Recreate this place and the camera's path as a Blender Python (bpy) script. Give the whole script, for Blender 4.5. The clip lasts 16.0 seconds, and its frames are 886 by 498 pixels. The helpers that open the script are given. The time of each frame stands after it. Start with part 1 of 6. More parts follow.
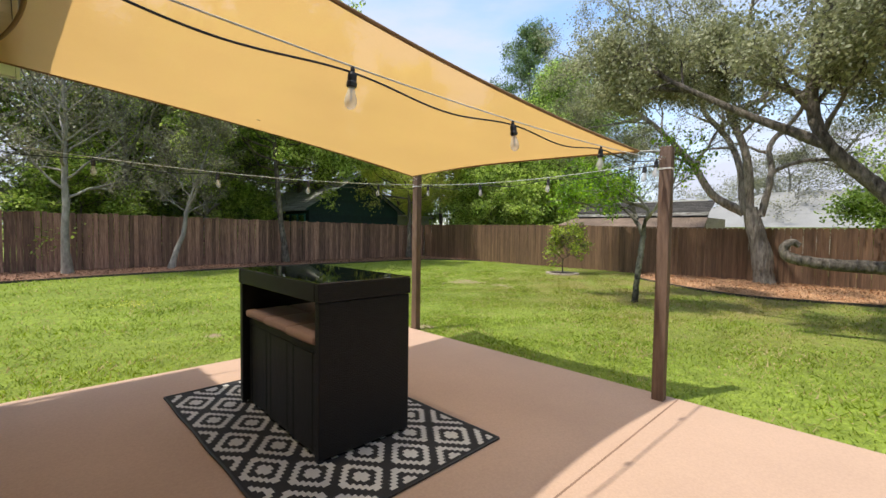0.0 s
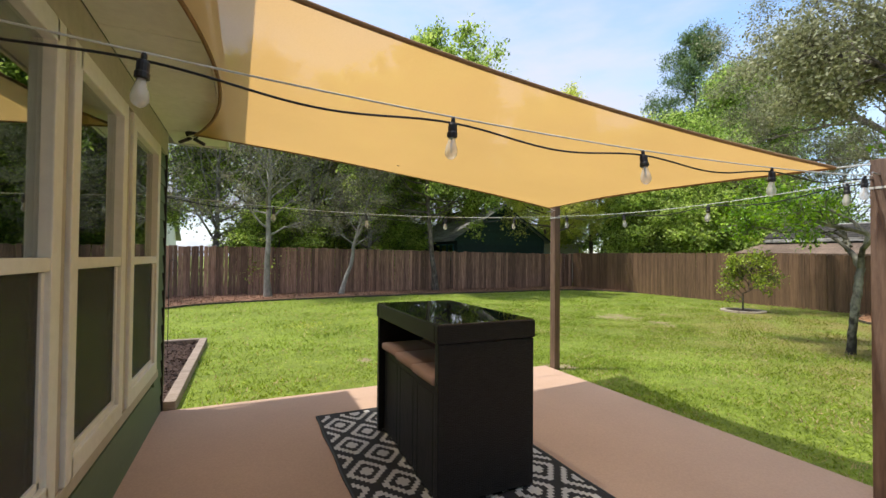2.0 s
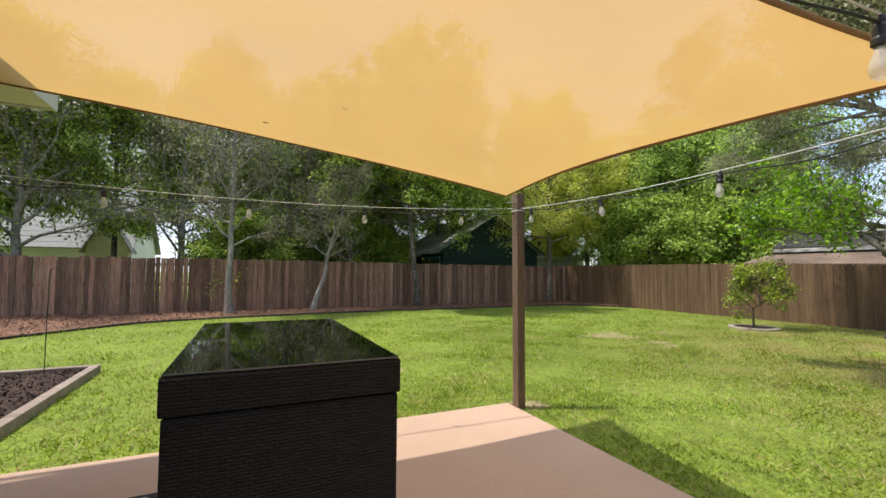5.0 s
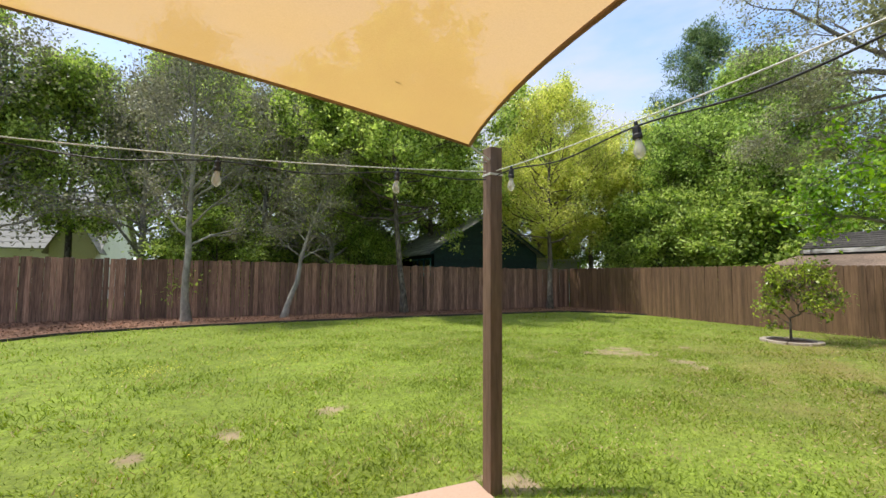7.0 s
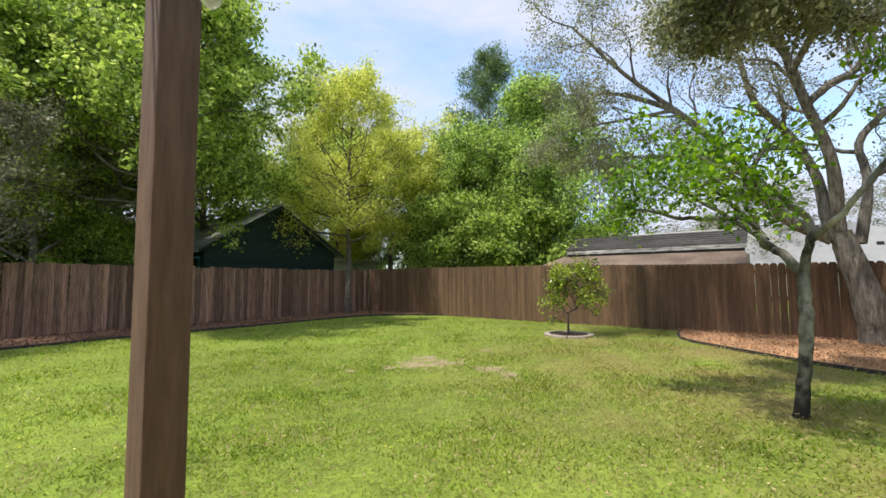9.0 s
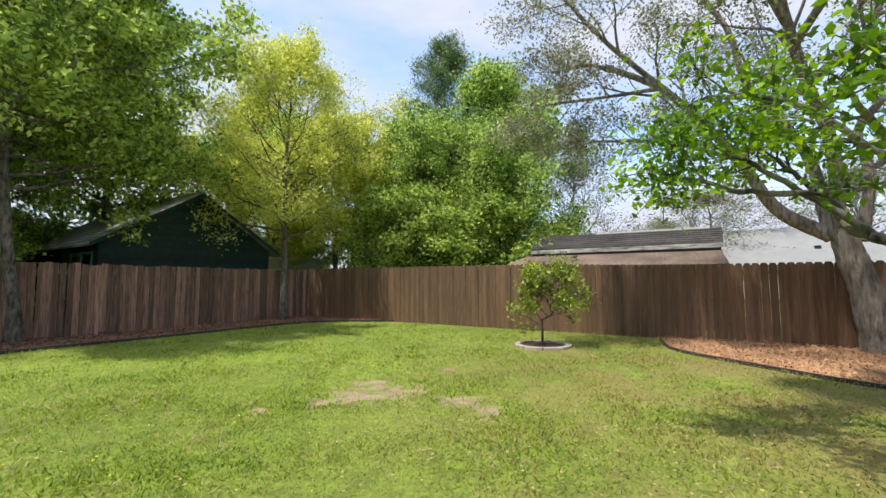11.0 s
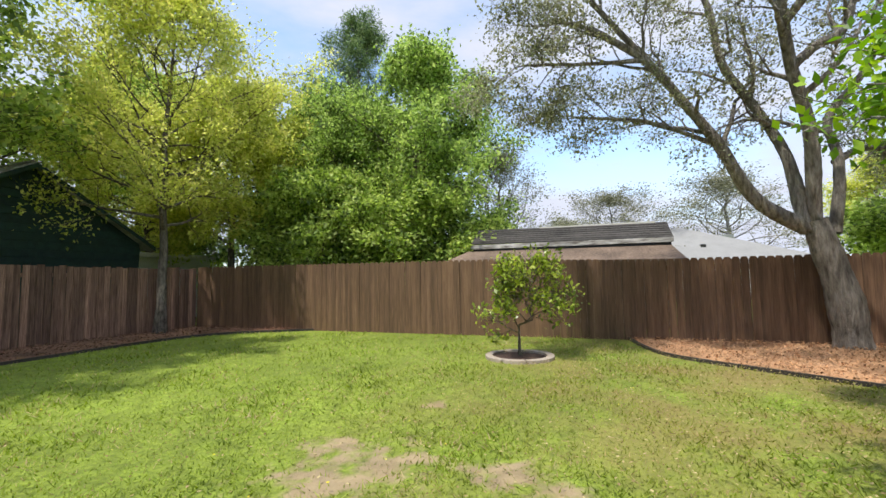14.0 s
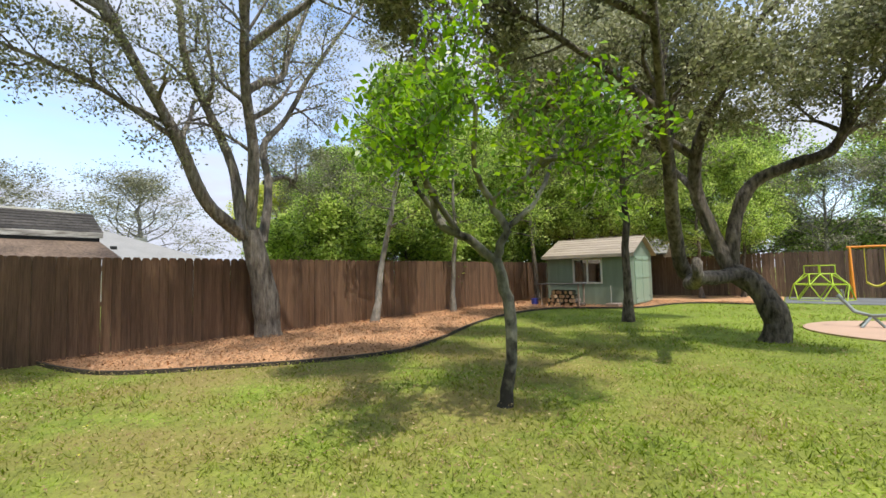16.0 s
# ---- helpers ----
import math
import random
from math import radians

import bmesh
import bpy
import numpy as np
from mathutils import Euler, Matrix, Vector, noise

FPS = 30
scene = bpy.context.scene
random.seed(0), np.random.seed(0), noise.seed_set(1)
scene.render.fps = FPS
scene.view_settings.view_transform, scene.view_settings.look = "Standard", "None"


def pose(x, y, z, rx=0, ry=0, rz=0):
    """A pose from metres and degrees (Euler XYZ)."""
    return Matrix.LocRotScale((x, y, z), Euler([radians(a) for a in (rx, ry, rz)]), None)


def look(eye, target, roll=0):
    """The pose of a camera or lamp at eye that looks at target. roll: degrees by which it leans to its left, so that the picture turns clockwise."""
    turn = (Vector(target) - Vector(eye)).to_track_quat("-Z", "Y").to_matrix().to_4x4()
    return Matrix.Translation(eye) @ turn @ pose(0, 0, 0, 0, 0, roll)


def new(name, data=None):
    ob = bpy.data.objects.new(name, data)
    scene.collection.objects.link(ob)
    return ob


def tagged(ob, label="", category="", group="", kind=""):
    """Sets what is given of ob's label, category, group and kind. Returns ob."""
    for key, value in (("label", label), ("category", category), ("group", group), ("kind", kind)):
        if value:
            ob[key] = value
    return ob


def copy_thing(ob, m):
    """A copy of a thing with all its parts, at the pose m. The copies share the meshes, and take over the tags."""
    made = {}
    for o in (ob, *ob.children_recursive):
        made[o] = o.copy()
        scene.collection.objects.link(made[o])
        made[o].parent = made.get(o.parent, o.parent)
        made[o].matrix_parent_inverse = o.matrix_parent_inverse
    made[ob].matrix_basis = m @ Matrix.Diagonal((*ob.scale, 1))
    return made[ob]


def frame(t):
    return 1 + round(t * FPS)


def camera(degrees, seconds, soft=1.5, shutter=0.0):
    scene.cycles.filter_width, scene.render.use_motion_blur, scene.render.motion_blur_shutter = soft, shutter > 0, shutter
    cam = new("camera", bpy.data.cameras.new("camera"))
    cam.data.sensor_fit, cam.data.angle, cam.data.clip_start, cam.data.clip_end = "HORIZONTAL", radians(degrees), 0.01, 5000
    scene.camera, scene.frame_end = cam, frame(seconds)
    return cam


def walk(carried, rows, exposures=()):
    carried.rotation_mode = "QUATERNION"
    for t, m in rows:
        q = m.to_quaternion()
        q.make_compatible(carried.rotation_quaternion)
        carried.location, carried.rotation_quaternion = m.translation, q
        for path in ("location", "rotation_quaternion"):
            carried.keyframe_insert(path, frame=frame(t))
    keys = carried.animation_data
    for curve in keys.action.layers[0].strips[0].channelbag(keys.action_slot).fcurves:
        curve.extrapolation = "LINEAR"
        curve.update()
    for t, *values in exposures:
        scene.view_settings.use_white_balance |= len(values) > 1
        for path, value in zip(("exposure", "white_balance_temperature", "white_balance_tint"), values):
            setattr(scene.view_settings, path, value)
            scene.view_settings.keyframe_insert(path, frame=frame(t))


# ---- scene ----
cam = camera(92.1, 16.0)
PATH = [
    (0, (0.121, 0.02, 1.427), (1.518, 1.449, 1.344), 0.8),
    (0.5, (0.112, 0.057, 1.436), (1.15, 1.765, 1.366), 0.8),
    (1, (0.123, 0.04, 1.451), (1.023, 1.825, 1.405), 0.8),
    (1.5, (0.193, 0.032, 1.488), (1.02, 1.854, 1.501), 0.8),
    (2, (0.312, -0.008, 1.511), (1.142, 1.811, 1.549), 0.5),
    (2.5, (0.421, -0.101, 1.489), (1.253, 1.717, 1.548), 0.5),
    (3, (0.511, -0.104, 1.457), (1.345, 1.713, 1.532), 0.4),
    (3.5, (0.68, 0.066, 1.428), (1.513, 1.882, 1.521), 0.4),
    (4, (0.903, 0.317, 1.424), (1.736, 2.132, 1.531), 0.3),
    (4.2, (1.029, 0.422, 1.42), (1.862, 2.237, 1.526), 0.3),
    (6.5, (2.42, 1.865, 1.374), (3.22, 3.694, 1.499), 0.4),
    (7, (2.676, 2.217, 1.381), (3.491, 4.039, 1.509), 0.4),
    (7.5, (2.936, 2.611, 1.418), (3.917, 4.349, 1.545), -0.1),
    (8, (3.235, 2.957, 1.362), (4.439, 4.548, 1.499), -0.3),
    (8.5, (3.500, 3.235, 1.358), (4.895, 4.661, 1.496), -0.4),
    (9, (3.773, 3.518, 1.346), (5.312, 4.787, 1.486), -0.4),
    (9.5, (4.120, 3.840, 1.352), (5.721, 5.030, 1.494), -0.4),
    (10, (4.500, 4.120, 1.308), (6.137, 5.259, 1.455), -0.3),
    (12.5, (5.768, 5.55, 1.311), (7.459, 6.607, 1.46), -0.4),
    (13, (5.983, 5.85, 1.294), (7.689, 6.881, 1.445), -0.5),
    (13.5, (6.195, 6.151, 1.305), (7.967, 7.067, 1.453), -0.75),
    (14, (6.314, 6.488, 1.310), (8.195, 7.152, 1.451), -0.95),
    (14.5, (6.533, 6.710, 1.300), (8.520, 6.899, 1.434), -1.1),
    (15, (6.875, 6.887, 1.290), (8.824, 6.455, 1.416), -1.2),
    (15.5, (7.012, 6.986, 1.270), (8.719, 5.951, 1.389), -1.25),
    (16, (7.046, 7.055, 1.250), (8.304, 5.504, 1.365), -1.27),
]
walk(cam, [(t, look(eye, target, roll)) for t, eye, target, roll in PATH])

# world, sun
TO_SUN = Vector((-0.42, 0.17, 1.0)).normalized()
world = bpy.data.worlds.new("sky")
scene.world = world
world.use_nodes = True
wn, wl = world.node_tree.nodes, world.node_tree.links
bg = wn["Background"]
sky = wn.new("ShaderNodeTexSky")
sky.sky_type = 'NISHITA'
sky.sun_disc = False
sky.sun_elevation = math.asin(TO_SUN.z)
sky.sun_rotation = math.atan2(TO_SUN.x, TO_SUN.y)
sky.air_density, sky.dust_density, sky.ozone_density = 1.0, 0.6, 2.0
wc = wn.new("ShaderNodeTexCoord")
wm = wn.new("ShaderNodeMapping")
wm.inputs["Scale"].default_value = (1.0, 1.0, 3.2)
wl.new(wc.outputs["Generated"], wm.inputs["Vector"])
cl = wn.new("ShaderNodeTexNoise")
cl.inputs["Scale"].default_value, cl.inputs["Detail"].default_value, cl.inputs["Roughness"].default_value = 1.7, 7, 0.55
wl.new(wm.outputs["Vector"], cl.inputs["Vector"])
cr = wn.new("ShaderNodeValToRGB")
cr.color_ramp.elements[0].position, cr.color_ramp.elements[1].position = 0.33, 0.57
wl.new(cl.outputs["Fac"], cr.inputs["Fac"])
cm = wn.new("ShaderNodeMix")
cm.data_type = 'RGBA'
cm.inputs["B"].default_value = (2.32, 2.45, 2.9, 1)
wl.new(cr.outputs["Color"], cm.inputs["Factor"])
wl.new(sky.outputs["Color"], cm.inputs["A"])
wl.new(cm.outputs["Result"], bg.inputs["Color"])
bg.inputs["Strength"].default_value = 0.15
sun = new("sun", bpy.data.lights.new("sun", 'SUN'))
sun.data.energy, sun.data.angle, sun.data.color = 1.9, radians(1.0), (1.0, 0.94, 0.84)
sun.matrix_world = look(TO_SUN * 40, (0, 0, 0))
scene.view_settings.exposure = 1.22

# ---- helpers of this scene
def rgba(c):
    return (c[0], c[1], c[2], 1)


def surf(name, c1, c2, scale=8.0, rough=0.7, bump=0.15, stretch=(1, 1, 1), metal=0.0, stain=0.25, stain_scale=1.3,
         rand=0.0, island=0.0, world_space=False, spec=0.5, detail=6, bump_scale=None, sheen=0.0):
    """A procedural surface: fine grain between two colours, large stains, relief."""
    m = bpy.data.materials.new(name)
    m.use_nodes = True
    n, l = m.node_tree.nodes, m.node_tree.links
    p = n["Principled BSDF"]
    tc = n.new("ShaderNodeNewGeometry" if world_space else "ShaderNodeTexCoord")
    mp = n.new("ShaderNodeMapping")
    mp.inputs["Scale"].default_value = stretch
    l.new(tc.outputs["Position" if world_space else "Object"], mp.inputs["Vector"])
    vec = mp.outputs["Vector"]
    oi = n.new("ShaderNodeObjectInfo")
    if not world_space:
        ad = n.new("ShaderNodeVectorMath")
        sc = n.new("ShaderNodeVectorMath")
        sc.operation = 'SCALE'
        sc.inputs[0].default_value = (7.3, 5.1, 9.7)
        l.new(oi.outputs["Random"], sc.inputs["Scale"])
        l.new(vec, ad.inputs[0])
        l.new(sc.outputs[0], ad.inputs[1])
        vec = ad.outputs[0]
    a = n.new("ShaderNodeTexNoise")
    a.inputs["Scale"].default_value, a.inputs["Detail"].default_value = scale, detail
    a.inputs["Roughness"].default_value = 0.65
    l.new(vec, a.inputs["Vector"])
    mx = n.new("ShaderNodeMix")
    mx.data_type = 'RGBA'
    mx.inputs["A"].default_value, mx.inputs["B"].default_value = rgba(c1), rgba(c2)
    r = n.new("ShaderNodeMapRange")
    r.inputs["From Min"].default_value, r.inputs["From Max"].default_value = 0.32, 0.68
    l.new(a.outputs["Fac"], r.inputs["Value"])
    l.new(r.outputs["Result"], mx.inputs["Factor"])
    b = n.new("ShaderNodeTexNoise")
    b.inputs["Scale"].default_value, b.inputs["Detail"].default_value = stain_scale, 4
    l.new(vec, b.inputs["Vector"])
    v = n.new("ShaderNodeMapRange")
    v.inputs["From Min"].default_value, v.inputs["From Max"].default_value = 0.3, 0.7
    v.inputs["To Min"].default_value, v.inputs["To Max"].default_value = 1 - stain, 1 + stain
    l.new(b.outputs["Fac"], v.inputs["Value"])
    val = v.outputs["Result"]
    for on, amount, src in ((rand, rand, oi.outputs["Random"]), (island, island, None)):
        if not on:
            continue
        if src is None:
            src = n.new("ShaderNodeNewGeometry").outputs["Random Per Island"]
        w = n.new("ShaderNodeMapRange")
        w.inputs["To Min"].default_value, w.inputs["To Max"].default_value = 1 - amount, 1 + amount
        l.new(src, w.inputs["Value"])
        t = n.new("ShaderNodeMath")
        t.operation = 'MULTIPLY'
        l.new(val, t.inputs[0])
        l.new(w.outputs["Result"], t.inputs[1])
        val = t.outputs[0]
    hs = n.new("ShaderNodeHueSaturation")
    l.new(mx.outputs["Result"], hs.inputs["Color"])
    l.new(val, hs.inputs["Value"])
    l.new(hs.outputs["Color"], p.inputs["Base Color"])
    p.inputs["Roughness"].default_value, p.inputs["Metallic"].default_value = rough, metal
    p.inputs["Specular IOR Level"].default_value = spec
    if sheen:
        p.inputs["Sheen Weight"].default_value = sheen
    if bump:
        bp = n.new("ShaderNodeBump")
        bp.inputs["Strength"].default_value, bp.inputs["Distance"].default_value = min(1, bump), 0.02 if bump_scale is None else bump_scale
        l.new(a.outputs["Fac"], bp.inputs["Height"])
        l.new(bp.outputs["Normal"], p.inputs["Normal"])
    return m


def leafy(name, dark, mid, light, through_light=0.35, rough=0.5):
    """Leaves: each leaf takes its own tone, some light passes through."""
    m = bpy.data.materials.new(name)
    m.use_nodes = True
    n, l = m.node_tree.nodes, m.node_tree.links
    p = n["Principled BSDF"]
    g = n.new("ShaderNodeNewGeometry")
    cr = n.new("ShaderNodeValToRGB")
    e = cr.color_ramp.elements
    e[0].color, e[1].color = rgba(dark), rgba(light)
    e.new(0.55).color = rgba(mid)
    # broad noise shifts the leaf tone from bough to bough
    bough = n.new("ShaderNodeTexNoise")
    bough.inputs["Scale"].default_value, bough.inputs["Detail"].default_value = 1.6, 3
    l.new(g.outputs["Position"], bough.inputs["Vector"])
    tone_drift = n.new("ShaderNodeMath")
    tone_drift.operation = 'MULTIPLY_ADD'
    tone_drift.inputs[1].default_value, tone_drift.inputs[2].default_value = 1.6, -0.8
    l.new(bough.outputs["Fac"], tone_drift.inputs[0])
    sm = n.new("ShaderNodeMath")
    sm.use_clamp = True
    l.new(g.outputs["Random Per Island"], sm.inputs[0])
    l.new(tone_drift.outputs[0], sm.inputs[1])
    l.new(sm.outputs[0], cr.inputs["Fac"])
    l.new(cr.outputs["Color"], p.inputs["Base Color"])
    p.inputs["Roughness"].default_value = rough
    p.inputs["Specular IOR Level"].default_value = 0.35
    tr = n.new("ShaderNodeBsdfTranslucent")
    hs = n.new("ShaderNodeHueSaturation")
    hs.inputs["Value"].default_value, hs.inputs["Saturation"].default_value = 1.5, 1.1
    l.new(cr.outputs["Color"], hs.inputs["Color"])
    l.new(hs.outputs["Color"], tr.inputs["Color"])
    mx = n.new("ShaderNodeMixShader")
    mx.inputs["Fac"].default_value = through_light
    l.new(p.outputs[0], mx.inputs[1])
    l.new(tr.outputs[0], mx.inputs[2])
    l.new(mx.outputs[0], n["Material Output"].inputs["Surface"])
    return m


def glass(name, tint=(1, 1, 1), rough=0.0, ior=1.45):
    m = bpy.data.materials.new(name)
    m.use_nodes = True
    p = m.node_tree.nodes["Principled BSDF"]
    p.inputs["Base Color"].default_value = rgba(tint)
    p.inputs["Transmission Weight"].default_value = 1.0
    p.inputs["Roughness"].default_value, p.inputs["IOR"].default_value = rough, ior
    return m


def part(name, bm, material, parent=None, label="", smooth=False):
    """Links a bmesh as one mesh object under a thing or a part."""
    me = bpy.data.meshes.new(name)
    bm.to_mesh(me)
    bm.free()
    me.materials.append(material)
    if smooth:
        me.polygons.foreach_set("use_smooth", [True] * len(me.polygons))
    ob = new(name, me)
    ob.parent = parent
    if label:
        ob["label"] = label
    return ob


def thing(name, label, category, at=(0, 0, 0), rz=0.0, group="", kind=""):
    ob = new(name)
    ob.empty_display_size = 0.2
    ob.matrix_world = pose(*at, 0, 0, rz)
    return tagged(ob, label, category, group, kind)


def add_box(bm, lo, hi, bev=0.0):
    c = [(a + b) / 2 for a, b in zip(lo, hi)]
    s = [max(1e-4, b - a) for a, b in zip(lo, hi)]
    r = bmesh.ops.create_cube(bm, size=1.0, matrix=Matrix.LocRotScale(c, None, s))
    if bev:
        es = list({e for v in r["verts"] for e in v.link_edges})
        bmesh.ops.bevel(bm, geom=es, offset=bev, segments=2, affect='EDGES', profile=0.6)
    return r


def box(lo, hi, bev=0.0):
    bm = bmesh.new()
    add_box(bm, lo, hi, bev)
    return bm


def ring_mesh(bm, profile, n=16, m=None):
    """A turned shape: profile of (radius, height)."""
    m = m or Matrix()
    rings = []
    for r, z in profile:
        rings.append([bm.verts.new(m @ Vector((r * math.cos(2 * math.pi * i / n), r * math.sin(2 * math.pi * i / n), z))) for i in range(n)])
    for a, b in zip(rings, rings[1:]):
        for i in range(n):
            bm.faces.new((a[i], a[(i + 1) % n], b[(i + 1) % n], b[i]))
    bm.faces.new(list(reversed(rings[0])))
    bm.faces.new(rings[-1])


class Acc:
    """Collects vertices and faces for one large mesh."""

    def __init__(self):
        self.v, self.q, self.n = [], [], 0

    def tube(self, pts, rad, sides=6, ridge=None):
        pts = np.asarray(pts, float)
        rad = np.asarray(rad, float)
        d = np.gradient(pts, axis=0)
        d /= np.linalg.norm(d, axis=1)[:, None] + 1e-9
        ref = np.array((0.31, 0.17, 0.94)) if abs(d[0][2]) < 0.8 else np.array((0.93, 0.3, 0.2))
        u = np.cross(d, ref)
        u /= np.linalg.norm(u, axis=1)[:, None] + 1e-9
        w = np.cross(d, u)
        a = np.arange(sides) * 2 * np.pi / sides
        swell = np.ones((len(pts), sides)) if ridge is None else ridge
        ring = (np.cos(a)[None, :, None] * u[:, None, :] + np.sin(a)[None, :, None] * w[:, None, :]) * (rad[:, None] * swell)[:, :, None] + pts[:, None, :]
        self.v.append(ring.reshape(-1, 3))
        k = len(pts)
        i, j = np.meshgrid(np.arange(k - 1), np.arange(sides), indexing="ij")
        j2 = (j + 1) % sides
        f = np.stack((i * sides + j, i * sides + j2, (i + 1) * sides + j2, (i + 1) * sides + j), -1).reshape(-1, 4) + self.n
        self.q.append(f)
        self.n += k * sides

    def mesh(self, name, material, smooth=True):
        return raw_mesh(name, np.concatenate(self.v), np.concatenate(self.q), material, smooth)


def raw_mesh(name, v, f, material, smooth=False):
    me = bpy.data.meshes.new(name)
    k = f.shape[1]
    me.vertices.add(len(v))
    me.vertices.foreach_set("co", np.ascontiguousarray(v, np.float32).ravel())
    me.loops.add(len(f) * k)
    me.loops.foreach_set("vertex_index", np.ascontiguousarray(f, np.int32).ravel())
    me.polygons.add(len(f))
    me.polygons.foreach_set("loop_start", np.arange(0, len(f) * k, k, dtype=np.int32))
    if smooth:
        me.polygons.foreach_set("use_smooth", np.ones(len(f), bool))
    me.materials.append(material)
    me.update(calc_edges=True)
    me.validate()
    return me


def unit(v):
    return v / (np.linalg.norm(v, axis=-1, keepdims=True) + 1e-9)


def leaf_arrays(c, size, width, rng, up=0.3, spread=1.0):
    """Kite-shaped leaves at the points c."""
    k = len(c)
    a = unit(rng.normal(0, 1, (k, 3)) * spread + np.array((0, 0, up * 0.3)))
    nn = unit(rng.normal(0, 0.6, (k, 3)) + np.array((0, 0, up * 3.2)))
    s = unit(np.cross(a, nn))
    nn = np.cross(s, a)
    L = (size * rng.uniform(0.65, 1.35, k))[:, None]
    w = L * width
    fold = nn * L * 0.08
    v = np.stack((c, c + a * L * 0.5 + s * w + fold, c + a * L, c + a * L * 0.5 - s * w + fold), 1).reshape(-1, 3)
    return v, np.arange(k * 4).reshape(-1, 4)


def turn_by(d, ang, az, rng):
    d = d / np.linalg.norm(d)
    ref = np.array((0, 0, 1.0)) if abs(d[2]) < 0.9 else np.array((1.0, 0, 0))
    u = np.cross(d, ref)
    u /= np.linalg.norm(u)
    w = np.cross(d, u)
    return d * math.cos(ang) + (u * math.cos(az) + w * math.sin(az)) * math.sin(ang)


def branch(acc, tips, p, d, length, r, depth, rng, P):
    n = max(3, int(length / P.get("step", 0.35)))
    pts, dirs = [np.array(p, float)], []
    d = np.array(d, float)
    d /= np.linalg.norm(d)
    for i in range(n):
        d = d + rng.normal(0, P.get("wob", 0.16), 3) + np.array((0, 0, P.get("up", 0.05)))
        d /= np.linalg.norm(d)
        dirs.append(d)
        pts.append(pts[-1] + d * length / n)
    rad = np.linspace(r, max(0.004, r * P.get("taper", 0.35)), n + 1)
    acc.tube(pts, rad, 9 if r > 0.08 else 6 if r > 0.03 else 4 if r > 0.012 else 3)
    if depth <= 0:
        for i in range(max(1, n // 3), n + 1):
            tips.append(pts[i])
        return
    along(acc, tips, pts, rad, depth, rng, P, length)


def along(acc, tips, pts, rad, depth, rng, P, length, start=0.3):
    """Side branches off a limb, the last of them at its end."""
    n = len(pts) - 1
    kids = P["kids"][min(depth, len(P["kids"]) - 1)]
    az = rng.uniform(0, 6.28)
    for k in range(kids):
        t = start + (1 - start) * (k + rng.uniform(0.2, 1.0)) / kids
        t = min(t, 1.0)
        i = min(n - 1, int(t * n))
        q = pts[i] + (pts[i + 1] - pts[i]) * (t * n - i)
        dd = pts[i + 1] - pts[i]
        az += 2.4 + rng.normal(0, 0.4)
        ang = P.get("angle", 0.8) * rng.uniform(0.65, 1.25)
        cd = turn_by(dd, ang, az, rng)
        cl = length * P.get("ratio", 0.55) * rng.uniform(0.7, 1.25) * (1.15 - 0.45 * t)
        branch(acc, tips, q, cd, max(cl, 0.25), max(0.005, rad[i] * rng.uniform(0.45, 0.65)), depth - 1, rng, P)
    branch(acc, tips, pts[-1], pts[-1] - pts[-2], max(0.25, length * 0.4), rad[-1] * 0.9, depth - 1, rng, P)


def spline(ctrl, n):
    """A smooth line through a few points."""
    c = np.array(ctrl, float)
    c = np.vstack((2 * c[0] - c[1], c, 2 * c[-1] - c[-2]))
    out = []
    seg = len(c) - 3
    for t in np.linspace(0, seg - 1e-6, n):
        i = int(t)
        f = t - i
        a, b, e, g = c[i], c[i + 1], c[i + 2], c[i + 3]
        out.append(0.5 * ((2 * b) + (e - a) * f + (2 * a - 5 * b + 4 * e - g) * f * f + (3 * b - a - 3 * e + g) * f ** 3))
    return np.array(out)


def finish_tree(ob, acc, tips, bark, leaf, rng, per_tip, leaf_size, scatter, width=0.28, flat=0.7, clump=0.8):
    trunk = new("trunk", acc.mesh("trunk", bark))
    trunk.parent = ob
    if per_tip and tips:
        t = np.array(tips)
        # clumps differ: some twigs carry many leaves and some few
        w = rng.gamma(clump, 1 / clump, len(t))
        cnt = rng.poisson(per_tip * w)
        c = np.repeat(t, cnt, axis=0)
        c = c + rng.normal(0, 1, c.shape) * np.array((scatter, scatter, scatter * flat))
        v, f = leaf_arrays(c, leaf_size, width, rng)
        crown = new("crown", raw_mesh("crown", v, f, leaf))
        crown.parent = ob
    return ob


